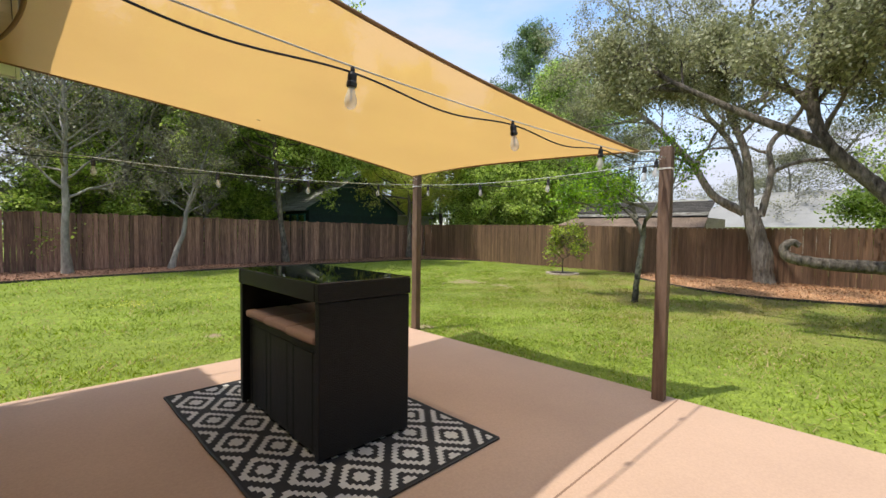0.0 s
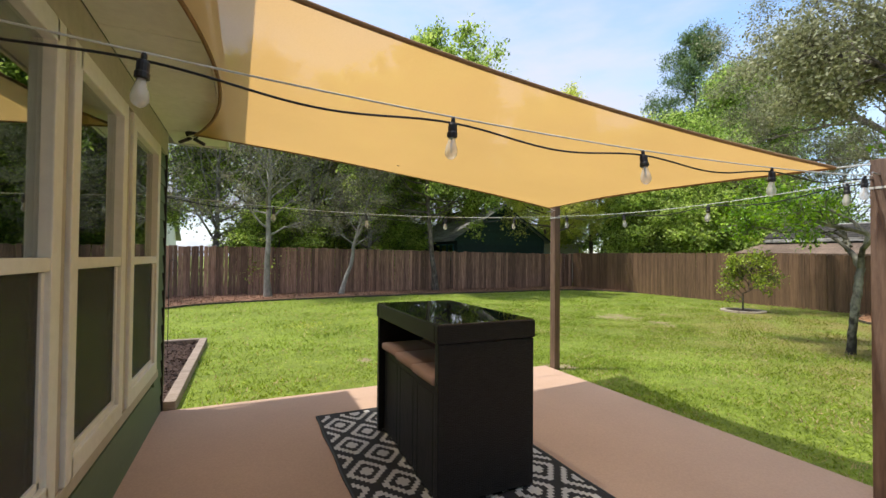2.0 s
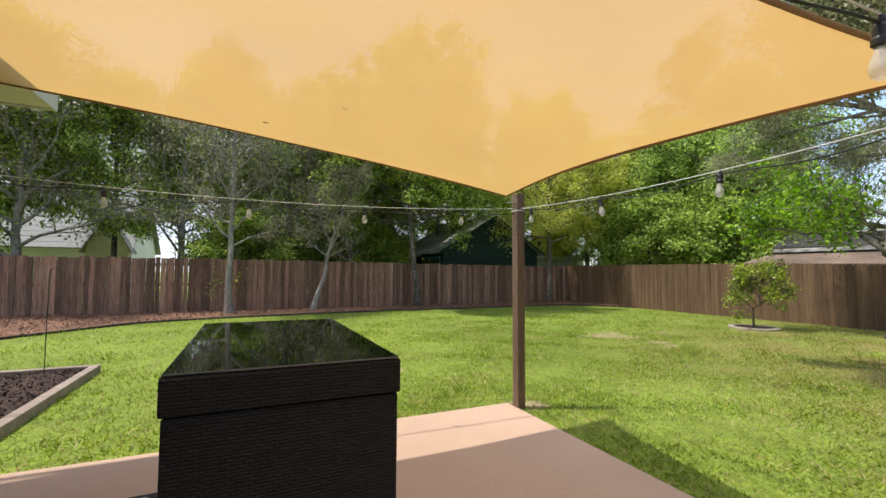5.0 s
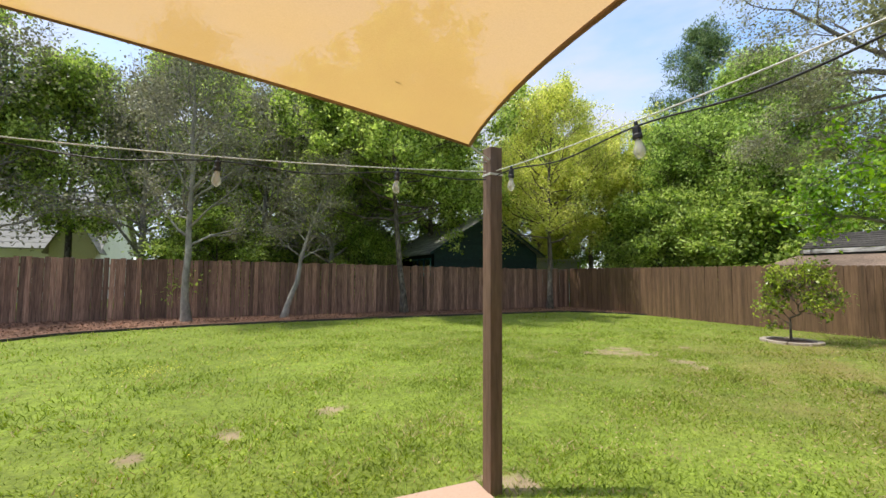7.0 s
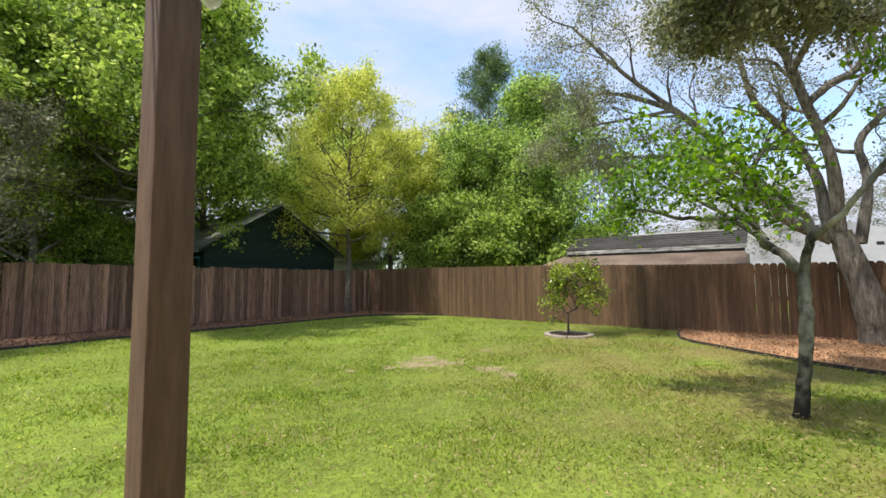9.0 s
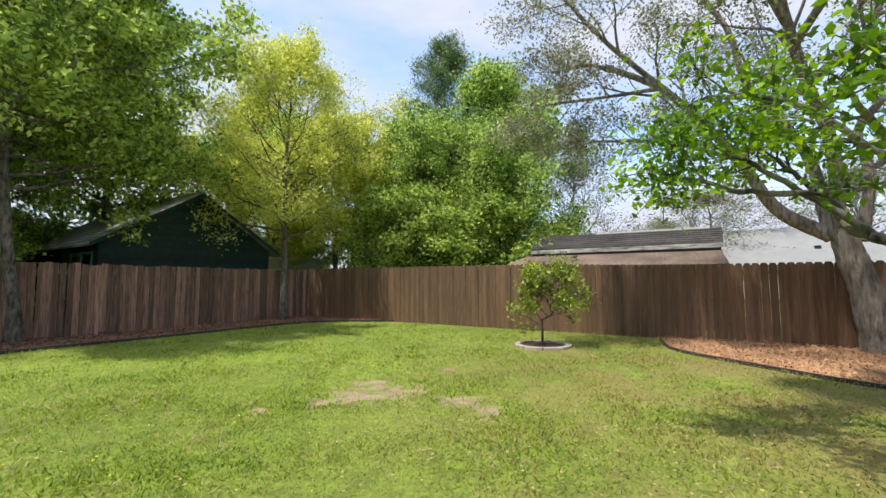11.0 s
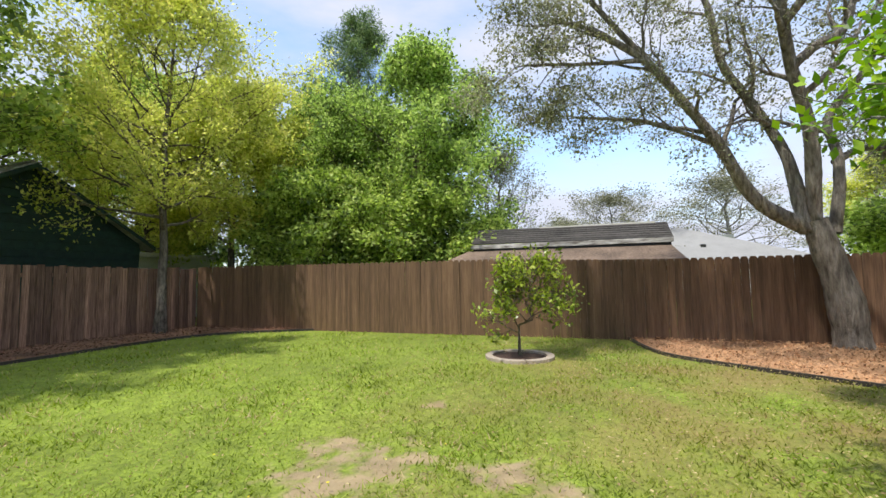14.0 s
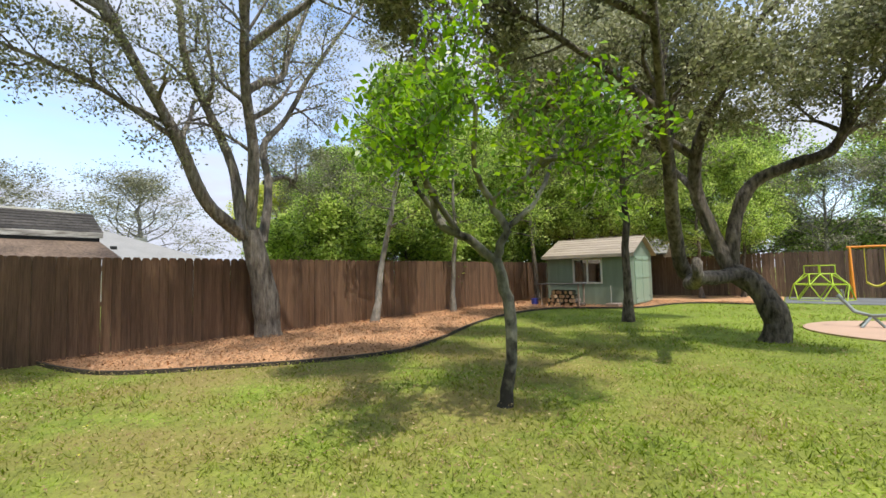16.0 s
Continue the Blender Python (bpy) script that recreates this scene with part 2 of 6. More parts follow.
def crown_tree(name, label, at, height, base, radius, leaf, bark, seed, trunk_r=0.12, limbs=26, profile=0.0, per_tip=14, leaf_size=0.13,
               scatter=0.2, lean=(0, 0), angle=1.05, kids=(0, 5, 5), up=0.03, width=0.3, depth=2, group="", wob=0.15, category="tree"):
    """A tree with a single leader: limbs leave it all round, longest where the crown is widest."""
    rng = np.random.default_rng(seed)
    ob = thing(name, label, category, at, group=group)
    acc, tips = Acc(), []
    n = 14
    z = np.linspace(0, height, n)
    tr = np.stack((lean[0] * z + np.cumsum(rng.normal(0, 0.05, n)) * (z > 0.5), lean[1] * z + np.cumsum(rng.normal(0, 0.05, n)) * (z > 0.5), z), 1)
    tr[0] = (0, 0, -0.1)
    rad = trunk_r * (1 - 0.88 * (z / height) ** 0.9)
    rad[0] *= 1.5
    acc.tube(tr, rad, 10)
    P = dict(kids=kids, angle=0.75, ratio=0.5, wob=wob, up=up, step=0.3, taper=0.3)
    az = rng.uniform(0, 6)
    for k in range(limbs):
        f = (k + rng.uniform(0, 0.8)) / limbs
        h = base + (height * 0.97 - base) * f
        i = min(n - 2, int(h / height * (n - 1)))
        q = tr[i] + (tr[i + 1] - tr[i]) * (h / height * (n - 1) - i)
        shape = math.sin(math.pi * min(1, (0.22 + 0.78 * f))) ** 0.7 if profile == 0 else (1 - f) ** profile
        ln = radius * max(0.22, shape) * rng.uniform(0.65, 1.1)
        az += 2.399 + rng.normal(0, 0.3)
        el = (1.25 - angle) + 0.55 * f
        d = np.array((math.cos(az) * math.cos(el), math.sin(az) * math.cos(el), math.sin(el)))
        branch(acc, tips, q, d, ln, max(0.012, rad[i] * 0.5), depth, rng, P)
    return finish_tree(ob, acc, tips, bark, leaf, rng, per_tip, leaf_size, scatter, width)


def limb_tree(name, label, at, limbs, leaf, bark, seed, P, per_tip, leaf_size, scatter, depth=3, width=0.3, start=0.3, flat=0.7):
    """A tree whose main limbs are given as a few points each with the radius at both ends."""
    rng = np.random.default_rng(seed)
    ob = thing(name, label, "tree", at)
    acc, tips = Acc(), []
    o = np.array(at)
    for ctrl, r0, r1, grows in limbs:
        fine = 3 if r0 > 0.1 else 1
        pts = spline(np.array(ctrl) - o, 4 * fine * len(ctrl))
        wig = rng.normal(0, 0.006 / fine, pts.shape)
        wig[0] = 0
        pts = pts + wig
        n = len(pts)
        rad = np.linspace(r0, r1, n)
        if grows == 0:
            rad = rad * (1 + 0.35 * np.exp(-np.arange(n) / (0.6 * fine)))
        knots = rng.normal(0, 0.045, n)
        knots = np.convolve(knots, np.ones(2 * fine + 1) / (2 * fine + 1) ** 0.5, 'same')
        sides = 26 if r0 > 0.1 else 12
        # furrows wander slowly along the limb
        drift = np.cumsum(rng.normal(0, 0.12, (n, sides)), 0)
        ridge = 1 + (0.05 if r0 > 0.1 else 0.03) * np.sin(drift + np.arange(sides) * 2.6) * rng.uniform(0.5, 1.2, (n, sides))
        acc.tube(pts, rad * (1 + knots), sides, ridge)
        if fine > 1:
            pts, rad = pts[::fine], rad[::fine]
        if grows:
            along(acc, tips, pts, rad, depth, rng, P, grows, start)
    return finish_tree(ob, acc, tips, bark, leaf, rng, per_tip, leaf_size, scatter, width, flat, 1.6)


def strip(bm, line, half, z0, z1):
    """A wall-like strip along a line of (x, y)."""
    k = len(line)
    rows = []
    for i, (x, y) in enumerate(line):
        a, b = line[max(0, i - 1)], line[min(k - 1, i + 1)]
        t = Vector((b[0] - a[0], b[1] - a[1], 0)).normalized()
        nx, ny = -t.y * half, t.x * half
        rows.append([bm.verts.new((x + nx, y + ny, z0)), bm.verts.new((x + nx, y + ny, z1)), bm.verts.new((x - nx, y - ny, z1)), bm.verts.new((x - nx, y - ny, z0))])
    for a, b in zip(rows, rows[1:]):
        for j in range(4):
            bm.faces.new((a[j], b[j], b[(j + 1) % 4], a[(j + 1) % 4]))
    bm.faces.new(rows[0])
    bm.faces.new(list(reversed(rows[-1])))


def rope(name, pts, r, material, parent=None, label="", sides=6):
    a = Acc()
    pts = np.array(pts, float)
    a.tube(pts, np.full(len(pts), r), sides)
    ob = new(name, a.mesh(name, material))
    ob.parent = parent
    if label:
        ob["label"] = label
    return ob


def inside(x, y, poly):
    """Which of the points lie in the outline."""
    res = np.zeros(len(x), bool)
    k = len(poly)
    for i in range(k):
        (x1, y1), (x2, y2) = poly[i], poly[(i + 1) % k]
        c = (y1 > y) != (y2 > y)
        res ^= c & (x < (x2 - x1) * (y - y1) / (y2 - y1 + 1e-12) + x1)
    return res


# ---- materials
BARK_OAK = surf("oak_bark", (0.10, 0.085, 0.07), (0.44, 0.40, 0.35), 16, 0.95, 1.0, (1, 1, 0.22), stain=0.35, stain_scale=1.6, bump_scale=0.11)
BARK_DARK = surf("dark_bark", (0.02, 0.016, 0.012), (0.25, 0.215, 0.175), 15, 0.95, 1.0, (1, 1, 0.35), stain=0.5, stain_scale=1.8, bump_scale=0.06)
BARK_LICHEN = surf("lichened_bark", (0.016, 0.014, 0.011), (0.44, 0.42, 0.34), 4.5, 0.95, 1.0, (1, 1, 0.45), stain=0.6, stain_scale=2.2, bump_scale=0.05)
bk_n, bk_l = BARK_LICHEN.node_tree.nodes, BARK_LICHEN.node_tree.links
bk_p = bk_n["Principled BSDF"]
bk_src = bk_p.inputs["Base Color"].links[0].from_socket
bk_z = bk_n.new("ShaderNodeSeparateXYZ")
bk_l.new(bk_n["Texture Coordinate"].outputs["Object"], bk_z.inputs[0])
bk_t = bk_n.new("ShaderNodeTexNoise")
bk_t.inputs["Scale"].default_value, bk_t.inputs["Detail"].default_value = 9.0, 5
bk_l.new(bk_n["Texture Coordinate"].outputs["Object"], bk_t.inputs["Vector"])
bk_a = bk_n.new("ShaderNodeMath")
bk_a.operation = 'MULTIPLY_ADD'
bk_a.inputs[1].default_value = 4.2
bk_l.new(bk_t.outputs["Fac"], bk_a.inputs[0])
bk_l.new(bk_z.outputs["Z"], bk_a.inputs[2])
bk_r = bk_n.new("ShaderNodeMapRange")
bk_r.inputs["From Min"].default_value, bk_r.inputs["From Max"].default_value = 2.2, 3.1
bk_l.new(bk_a.outputs[0], bk_r.inputs["Value"])
bk_m = bk_n.new("ShaderNodeMix")
bk_m.data_type = 'RGBA'
bk_m.inputs["A"].default_value = (0.04, 0.036, 0.03, 1)
bk_l.new(bk_src, bk_m.inputs["B"])
bk_l.new(bk_r.outputs["Result"], bk_m.inputs["Factor"])
bk_l.new(bk_m.outputs["Result"], bk_p.inputs["Base Color"])
BARK_PALE = surf("pale_bark", (0.16, 0.15, 0.13), (0.36, 0.34, 0.30), 10, 0.92, 0.7, (1, 1, 0.5), stain=0.35, stain_scale=2.4, bump_scale=0.03)
LEAF_OAK = leafy("oak_leaves", (0.15, 0.16, 0.08), (0.27, 0.285, 0.145), (0.46, 0.46, 0.31), 0.36, 0.42)
LEAF_BRIGHT = leafy("fresh_leaves", (0.07, 0.13, 0.025), (0.19, 0.36, 0.035), (0.40, 0.58, 0.06), 0.4, 0.35)
LEAF_CITRUS = leafy("citrus_leaves", (0.10, 0.15, 0.03), (0.29, 0.38, 0.05), (0.54, 0.60, 0.12), 0.42, 0.3)
LEAF_GREEN = leafy("green_leaves", (0.08, 0.13, 0.033), (0.345, 0.465, 0.10), (0.65, 0.73, 0.24), 0.46)
LEAF_MID = leafy("spring_leaves", (0.075, 0.12, 0.033), (0.295, 0.425, 0.10), (0.59, 0.70, 0.23), 0.46)
LEAF_YELLOW = leafy("yellow_green_leaves", (0.32, 0.37, 0.08), (0.57, 0.61, 0.15), (0.76, 0.73, 0.27), 0.52)
LEAF_GREY = leafy("grey_green_leaves", (0.13, 0.135, 0.08), (0.23, 0.235, 0.145), (0.36, 0.35, 0.24), 0.3)
LEAF_PINE = leafy("pine_needles", (0.06, 0.11, 0.045), (0.15, 0.23, 0.095), (0.27, 0.36, 0.15), 0.25)
LEAF_FALLEN = leafy("fallen_leaves", (0.17, 0.12, 0.05), (0.34, 0.26, 0.115), (0.52, 0.43, 0.22), 0.1, 0.7)
GRASS = leafy("grass_blades", (0.12, 0.178, 0.02), (0.285, 0.383, 0.042), (0.46, 0.51, 0.105), 0.35, 0.6)
ge = GRASS.node_tree.nodes["Color Ramp"].color_ramp.elements
ge.new(0.90).color = (0.34, 0.40, 0.07, 1)
ge.new(0.91).color = (0.42, 0.345, 0.15, 1)
ge[len(ge) - 1].color = (0.50, 0.42, 0.22, 1)
# patches: the tone of the turf drifts over the lawn
gn, gl = GRASS.node_tree.nodes, GRASS.node_tree.links
gp = gn.new("ShaderNodeNewGeometry")
gt = gn.new("ShaderNodeTexNoise")
gt.inputs["Scale"].default_value, gt.inputs["Detail"].default_value, gt.inputs["Roughness"].default_value = 0.9, 5, 0.7
gl.new(gp.outputs["Position"], gt.inputs["Vector"])
gm = gn.new("ShaderNodeMapRange")
gm.inputs["From Min"].default_value, gm.inputs["From Max"].default_value = 0.3, 0.7
gm.inputs["To Min"].default_value, gm.inputs["To Max"].default_value = 0.8, 1.2
gl.new(gt.outputs["Fac"], gm.inputs["Value"])
gh_ = gn.new("ShaderNodeHueSaturation")
gl.new(gm.outputs["Result"], gh_.inputs["Value"])
gl.new(gn["Color Ramp"].outputs["Color"], gh_.inputs["Color"])
gl.new(gh_.outputs["Color"], gn["Principled BSDF"].inputs["Base Color"])
CONCRETE = surf("painted_concrete", (0.49, 0.335, 0.242), (0.56, 0.385, 0.28), 60, 0.75, 0.12, stain=0.07, stain_scale=0.9, world_space=True, bump_scale=0.004)
STONE = surf("cast_stone", (0.36, 0.30, 0.25), (0.48, 0.41, 0.35), 30, 0.9, 0.5, stain=0.2, world_space=True)
FENCE_A = surf("weathered_fence_wood", (0.10, 0.05, 0.033), (0.37, 0.225, 0.155), 9, 0.88, 0.6, (6, 6, 0.5), stain=0.4, stain_scale=1.2, rand=0.45)
FENCE_B = surf("stained_fence_wood", (0.105, 0.058, 0.033), (0.20, 0.118, 0.068), 9, 0.8, 0.4, (6, 6, 0.5), stain=0.36, stain_scale=1.2, rand=0.10)
FENCE_C = surf("dark_fence_wood", (0.085, 0.055, 0.038), (0.20, 0.132, 0.088), 9, 0.85, 0.5, (6, 6, 0.5), stain=0.3, rand=0.25)
POST = surf("brown_painted_post", (0.125, 0.078, 0.052), (0.185, 0.12, 0.083), 10, 0.7, 0.4, (5, 5, 0.6), stain=0.22, stain_scale=2.5)
CHIPS = surf("wood_chips", (0.30, 0.155, 0.08), (0.58, 0.35, 0.19), 40, 0.95, 0.9, stain=0.3, island=0.45, world_space=True)
LITTER = surf("brown_leaf_litter", (0.13, 0.065, 0.04), (0.30, 0.17, 0.11), 30, 0.95, 0.9, stain=0.4, island=0.4, world_space=True)
DARK_MULCH = surf("dark_mulch", (0.03, 0.018, 0.014), (0.11, 0.065, 0.05), 30, 0.95, 0.9, stain=0.3, island=0.4, world_space=True)
EDGING = surf("black_edging", (0.03, 0.025, 0.022), (0.06, 0.05, 0.045), 20, 0.7, 0.2, world_space=True)
WOOD_GREY = surf("weathered_timber", (0.25, 0.19, 0.15), (0.40, 0.32, 0.26), 9, 0.9, 0.5, (1, 6, 6), stain=0.2)
SIDING = surf("green_siding", (0.105, 0.15, 0.095), (0.125, 0.175, 0.11), 20, 0.65, 0.15, (6, 0.6, 6), stain=0.08, rand=0.04)
TRIM = surf("cream_trim", (0.72, 0.70, 0.64), (0.79, 0.77, 0.71), 18, 0.55, 0.08, stain=0.06)
TRIM_TAN = surf("tan_trim", (0.43, 0.385, 0.31), (0.50, 0.45, 0.37), 18, 0.6, 0.1, stain=0.08)
WHITE = surf("white_paint", (0.66, 0.65, 0.60), (0.74, 0.73, 0.68), 16, 0.6, 0.06, stain=0.06)
SHINGLE = surf("grey_shingles", (0.16, 0.15, 0.14), (0.30, 0.29, 0.27), 26, 0.95, 0.5, stain=0.25, rand=0.12)
OLD_ROOF = surf("old_dark_roof", (0.025, 0.023, 0.022), (0.085, 0.078, 0.072), 16, 0.95, 0.5, (1, 1, 1), stain=0.4, rand=0.2)
PALE_ROOF = surf("pale_roof", (0.25, 0.25, 0.245), (0.31, 0.31, 0.30), 20, 0.8, 0.2, stain=0.08, rand=0.04)
DARK_GREEN = surf("dark_green_boards", (0.006, 0.024, 0.019), (0.012, 0.042, 0.032), 14, 0.75, 0.3, (0.6, 6, 6), stain=0.25, rand=0.15)
TEAL = surf("teal_paint", (0.06, 0.22, 0.19), (0.10, 0.30, 0.26), 12, 0.7, 0.2, stain=0.2)
SHED_GREEN = surf("sage_green_panel", (0.20, 0.26, 0.20), (0.24, 0.305, 0.235), 14, 0.7, 0.2, (6, 6, 0.6), stain=0.1, rand=0.04)
SHED_DOOR = surf("light_sage_door", (0.27, 0.37, 0.28), (0.32, 0.42, 0.325), 14, 0.7, 0.2, (6, 6, 0.6), stain=0.08)
BLACK = surf("black_plastic", (0.012, 0.012, 0.013), (0.022, 0.022, 0.024), 30, 0.45, 0.05, stain=0.1)
CUSHION = surf("dusty_pink_cushion", (0.40, 0.255, 0.205), (0.48, 0.315, 0.26), 80, 0.95, 0.3, stain=0.08, sheen=0.2, bump_scale=0.004)
WIRE_WHITE = surf("white_rope", (0.60, 0.60, 0.55), (0.72, 0.72, 0.66), 50, 0.7, 0.2, stain=0.1)
STEEL = surf("galvanised_steel", (0.45, 0.45, 0.44), (0.6, 0.6, 0.58), 30, 0.4, 0.05, metal=0.9, stain=0.1)
ROOM_DARK = surf("dim_room_wall", (0.16, 0.15, 0.14), (0.20, 0.19, 0.175), 6, 0.9, 0.05, stain=0.1)
PANE = glass("window_glass", (0.62, 0.68, 0.65))
pn_, pl_ = PANE.node_tree.nodes, PANE.node_tree.links
pg_ = pn_.new("ShaderNodeBsdfGlossy")
pg_.inputs["Roughness"].default_value = 0.0
pg_.inputs["Color"].default_value = (0.86, 0.93, 0.90, 1)
px_ = pn_.new("ShaderNodeMixShader")
px_.inputs["Fac"].default_value = 0.3
pl_.new(pn_["Principled BSDF"].outputs[0], px_.inputs[1])
pl_.new(pg_.outputs[0], px_.inputs[2])
pl_.new(px_.outputs[0], pn_["Material Output"].inputs["Surface"])
BULB = surf("clear_bulb_glass", (0.80, 0.80, 0.77), (0.88, 0.88, 0.85), 20, 0.08, 0.0, stain=0.05)
bn_, bl_ = BULB.node_tree.nodes, BULB.node_tree.links
bt_ = bn_.new("ShaderNodeBsdfTransparent")
bx_ = bn_.new("ShaderNodeMixShader")
bx_.inputs["Fac"].default_value = 0.36
bl_.new(bt_.outputs[0], bx_.inputs[1])
bl_.new(bn_["Principled BSDF"].outputs[0], bx_.inputs[2])
bl_.new(bx_.outputs[0], bn_["Material Output"].inputs["Surface"])

def woven(name):
    m = bpy.data.materials.new(name)
    m.use_nodes = True
    n, l = m.node_tree.nodes, m.node_tree.links
    p = n["Principled BSDF"]
    tc = n.new("ShaderNodeTexCoord")
    sep = n.new("ShaderNodeSeparateXYZ")
    l.new(tc.outputs["Object"], sep.inputs[0])
    add = n.new("ShaderNodeMath")
    l.new(sep.outputs["X"], add.inputs[0])
    l.new(sep.outputs["Y"], add.inputs[1])
    cmb = n.new("ShaderNodeCombineXYZ")
    l.new(add.outputs[0], cmb.inputs["X"])
    l.new(sep.outputs["Z"], cmb.inputs["Y"])
    br = n.new("ShaderNodeTexBrick")
    br.inputs["Scale"].default_value = 1.0
    br.inputs["Brick Width"].default_value, br.inputs["Row Height"].default_value = 0.032, 0.0105
    br.inputs["Mortar Size"].default_value, br.inputs["Mortar Smooth"].default_value = 0.0028, 1.0
    br.inputs["Color1"].default_value, br.inputs["Color2"].default_value = (0.006, 0.0065, 0.008, 1), (0.014, 0.015, 0.018, 1)
    br.inputs["Mortar"].default_value = (0.003, 0.003, 0.003, 1)
    l.new(cmb.outputs[0], br.inputs["Vector"])
    l.new(br.outputs["Color"], p.inputs["Base Color"])
    inv = n.new("ShaderNodeMath")
    inv.operation = 'SUBTRACT'
    inv.inputs[0].default_value = 1.0
    l.new(br.outputs["Fac"], inv.inputs[1])
    bp = n.new("ShaderNodeBump")
    bp.inputs["Strength"].default_value, bp.inputs["Distance"].default_value = 0.9, 0.004
    l.new(inv.outputs[0], bp.inputs["Height"])
    l.new(bp.outputs["Normal"], p.inputs["Normal"])
    p.inputs["Roughness"].default_value = 0.42
    p.inputs["Specular IOR Level"].default_value = 0.28
    return m


def sail_cloth():
    m = surf("sand_yellow_shade_cloth", (0.66, 0.405, 0.136), (0.72, 0.45, 0.158), 160, 0.85, 0.1, stain=0.05, stain_scale=0.7, bump_scale=0.002)
    n, l = m.node_tree.nodes, m.node_tree.links
    p = n["Principled BSDF"]
    tr = n.new("ShaderNodeBsdfTranslucent")
    src = p.inputs["Base Color"].links[0].from_socket
    l.new(src, tr.inputs["Color"])
    mx = n.new("ShaderNodeMixShader")
    mx.inputs["Fac"].default_value = 0.64
    l.new(p.outputs[0], mx.inputs[1])
    l.new(tr.outputs[0], mx.inputs[2])
    # the knit is open: some light passes between the threads
    op = n.new("ShaderNodeBsdfTransparent")
    op.inputs["Color"].default_value = (1.0, 0.93, 0.80, 1)
    my = n.new("ShaderNodeMixShader")
    my.inputs["Fac"].default_value = 0.12
    l.new(mx.outputs[0], my.inputs[1])
    l.new(op.outputs[0], my.inputs[2])
    l.new(my.outputs[0], n["Material Output"].inputs["Surface"])
    return m


def lawn_material():
    m = surf("lawn_ground", (0.115, 0.168, 0.018), (0.285, 0.37, 0.043), 22, 0.95, 0.8, stain=0.22, stain_scale=0.35, world_space=True)
    n, l = m.node_tree.nodes, m.node_tree.links
    p = n["Principled BSDF"]
    src = p.inputs["Base Color"].links[0].from_socket
    g = n.new("ShaderNodeNewGeometry")
    nz = n.new("ShaderNodeTexNoise")
    nz.inputs["Scale"].default_value, nz.inputs["Detail"].default_value = 4.6, 8
    l.new(g.outputs["Position"], nz.inputs["Vector"])
    last = None
    # bare sandy spots in the lawn
    for x, y, r in DIRT:
        d = n.new("ShaderNodeVectorMath")
        d.operation = 'DISTANCE'
        d.inputs[1].default_value = (x, y, 0)
        l.new(g.outputs["Position"], d.inputs[0])
        a = n.new("ShaderNodeMath")
        a.operation = 'MULTIPLY_ADD'
        a.inputs[1].default_value, a.inputs[2].default_value = 5.0 * r, -2.5 * r
        l.new(nz.outputs["Fac"], a.inputs[0])
        b = n.new("ShaderNodeMath")
        l.new(d.outputs["Value"], b.inputs[0])
        l.new(a.outputs[0], b.inputs[1])
        c = n.new("ShaderNodeMapRange")
        c.inputs["From Min"].default_value, c.inputs["From Max"].default_value = r * 1.2, r * 0.35
        l.new(b.outputs[0], c.inputs["Value"])
        if last is None:
            last = c.outputs["Result"]
        else:
            e = n.new("ShaderNodeMath")
            e.operation = 'MAXIMUM'
            l.new(last, e.inputs[0])
            l.new(c.outputs["Result"], e.inputs[1])
            last = e.outputs[0]
    mx = n.new("ShaderNodeMix")
    mx.data_type = 'RGBA'
    mx.inputs["B"].default_value = (0.36, 0.28, 0.165, 1)
    l.new(last, mx.inputs["Factor"])
    l.new(src, mx.inputs["A"])
    l.new(mx.outputs["Result"], p.inputs["Base Color"])
    return m


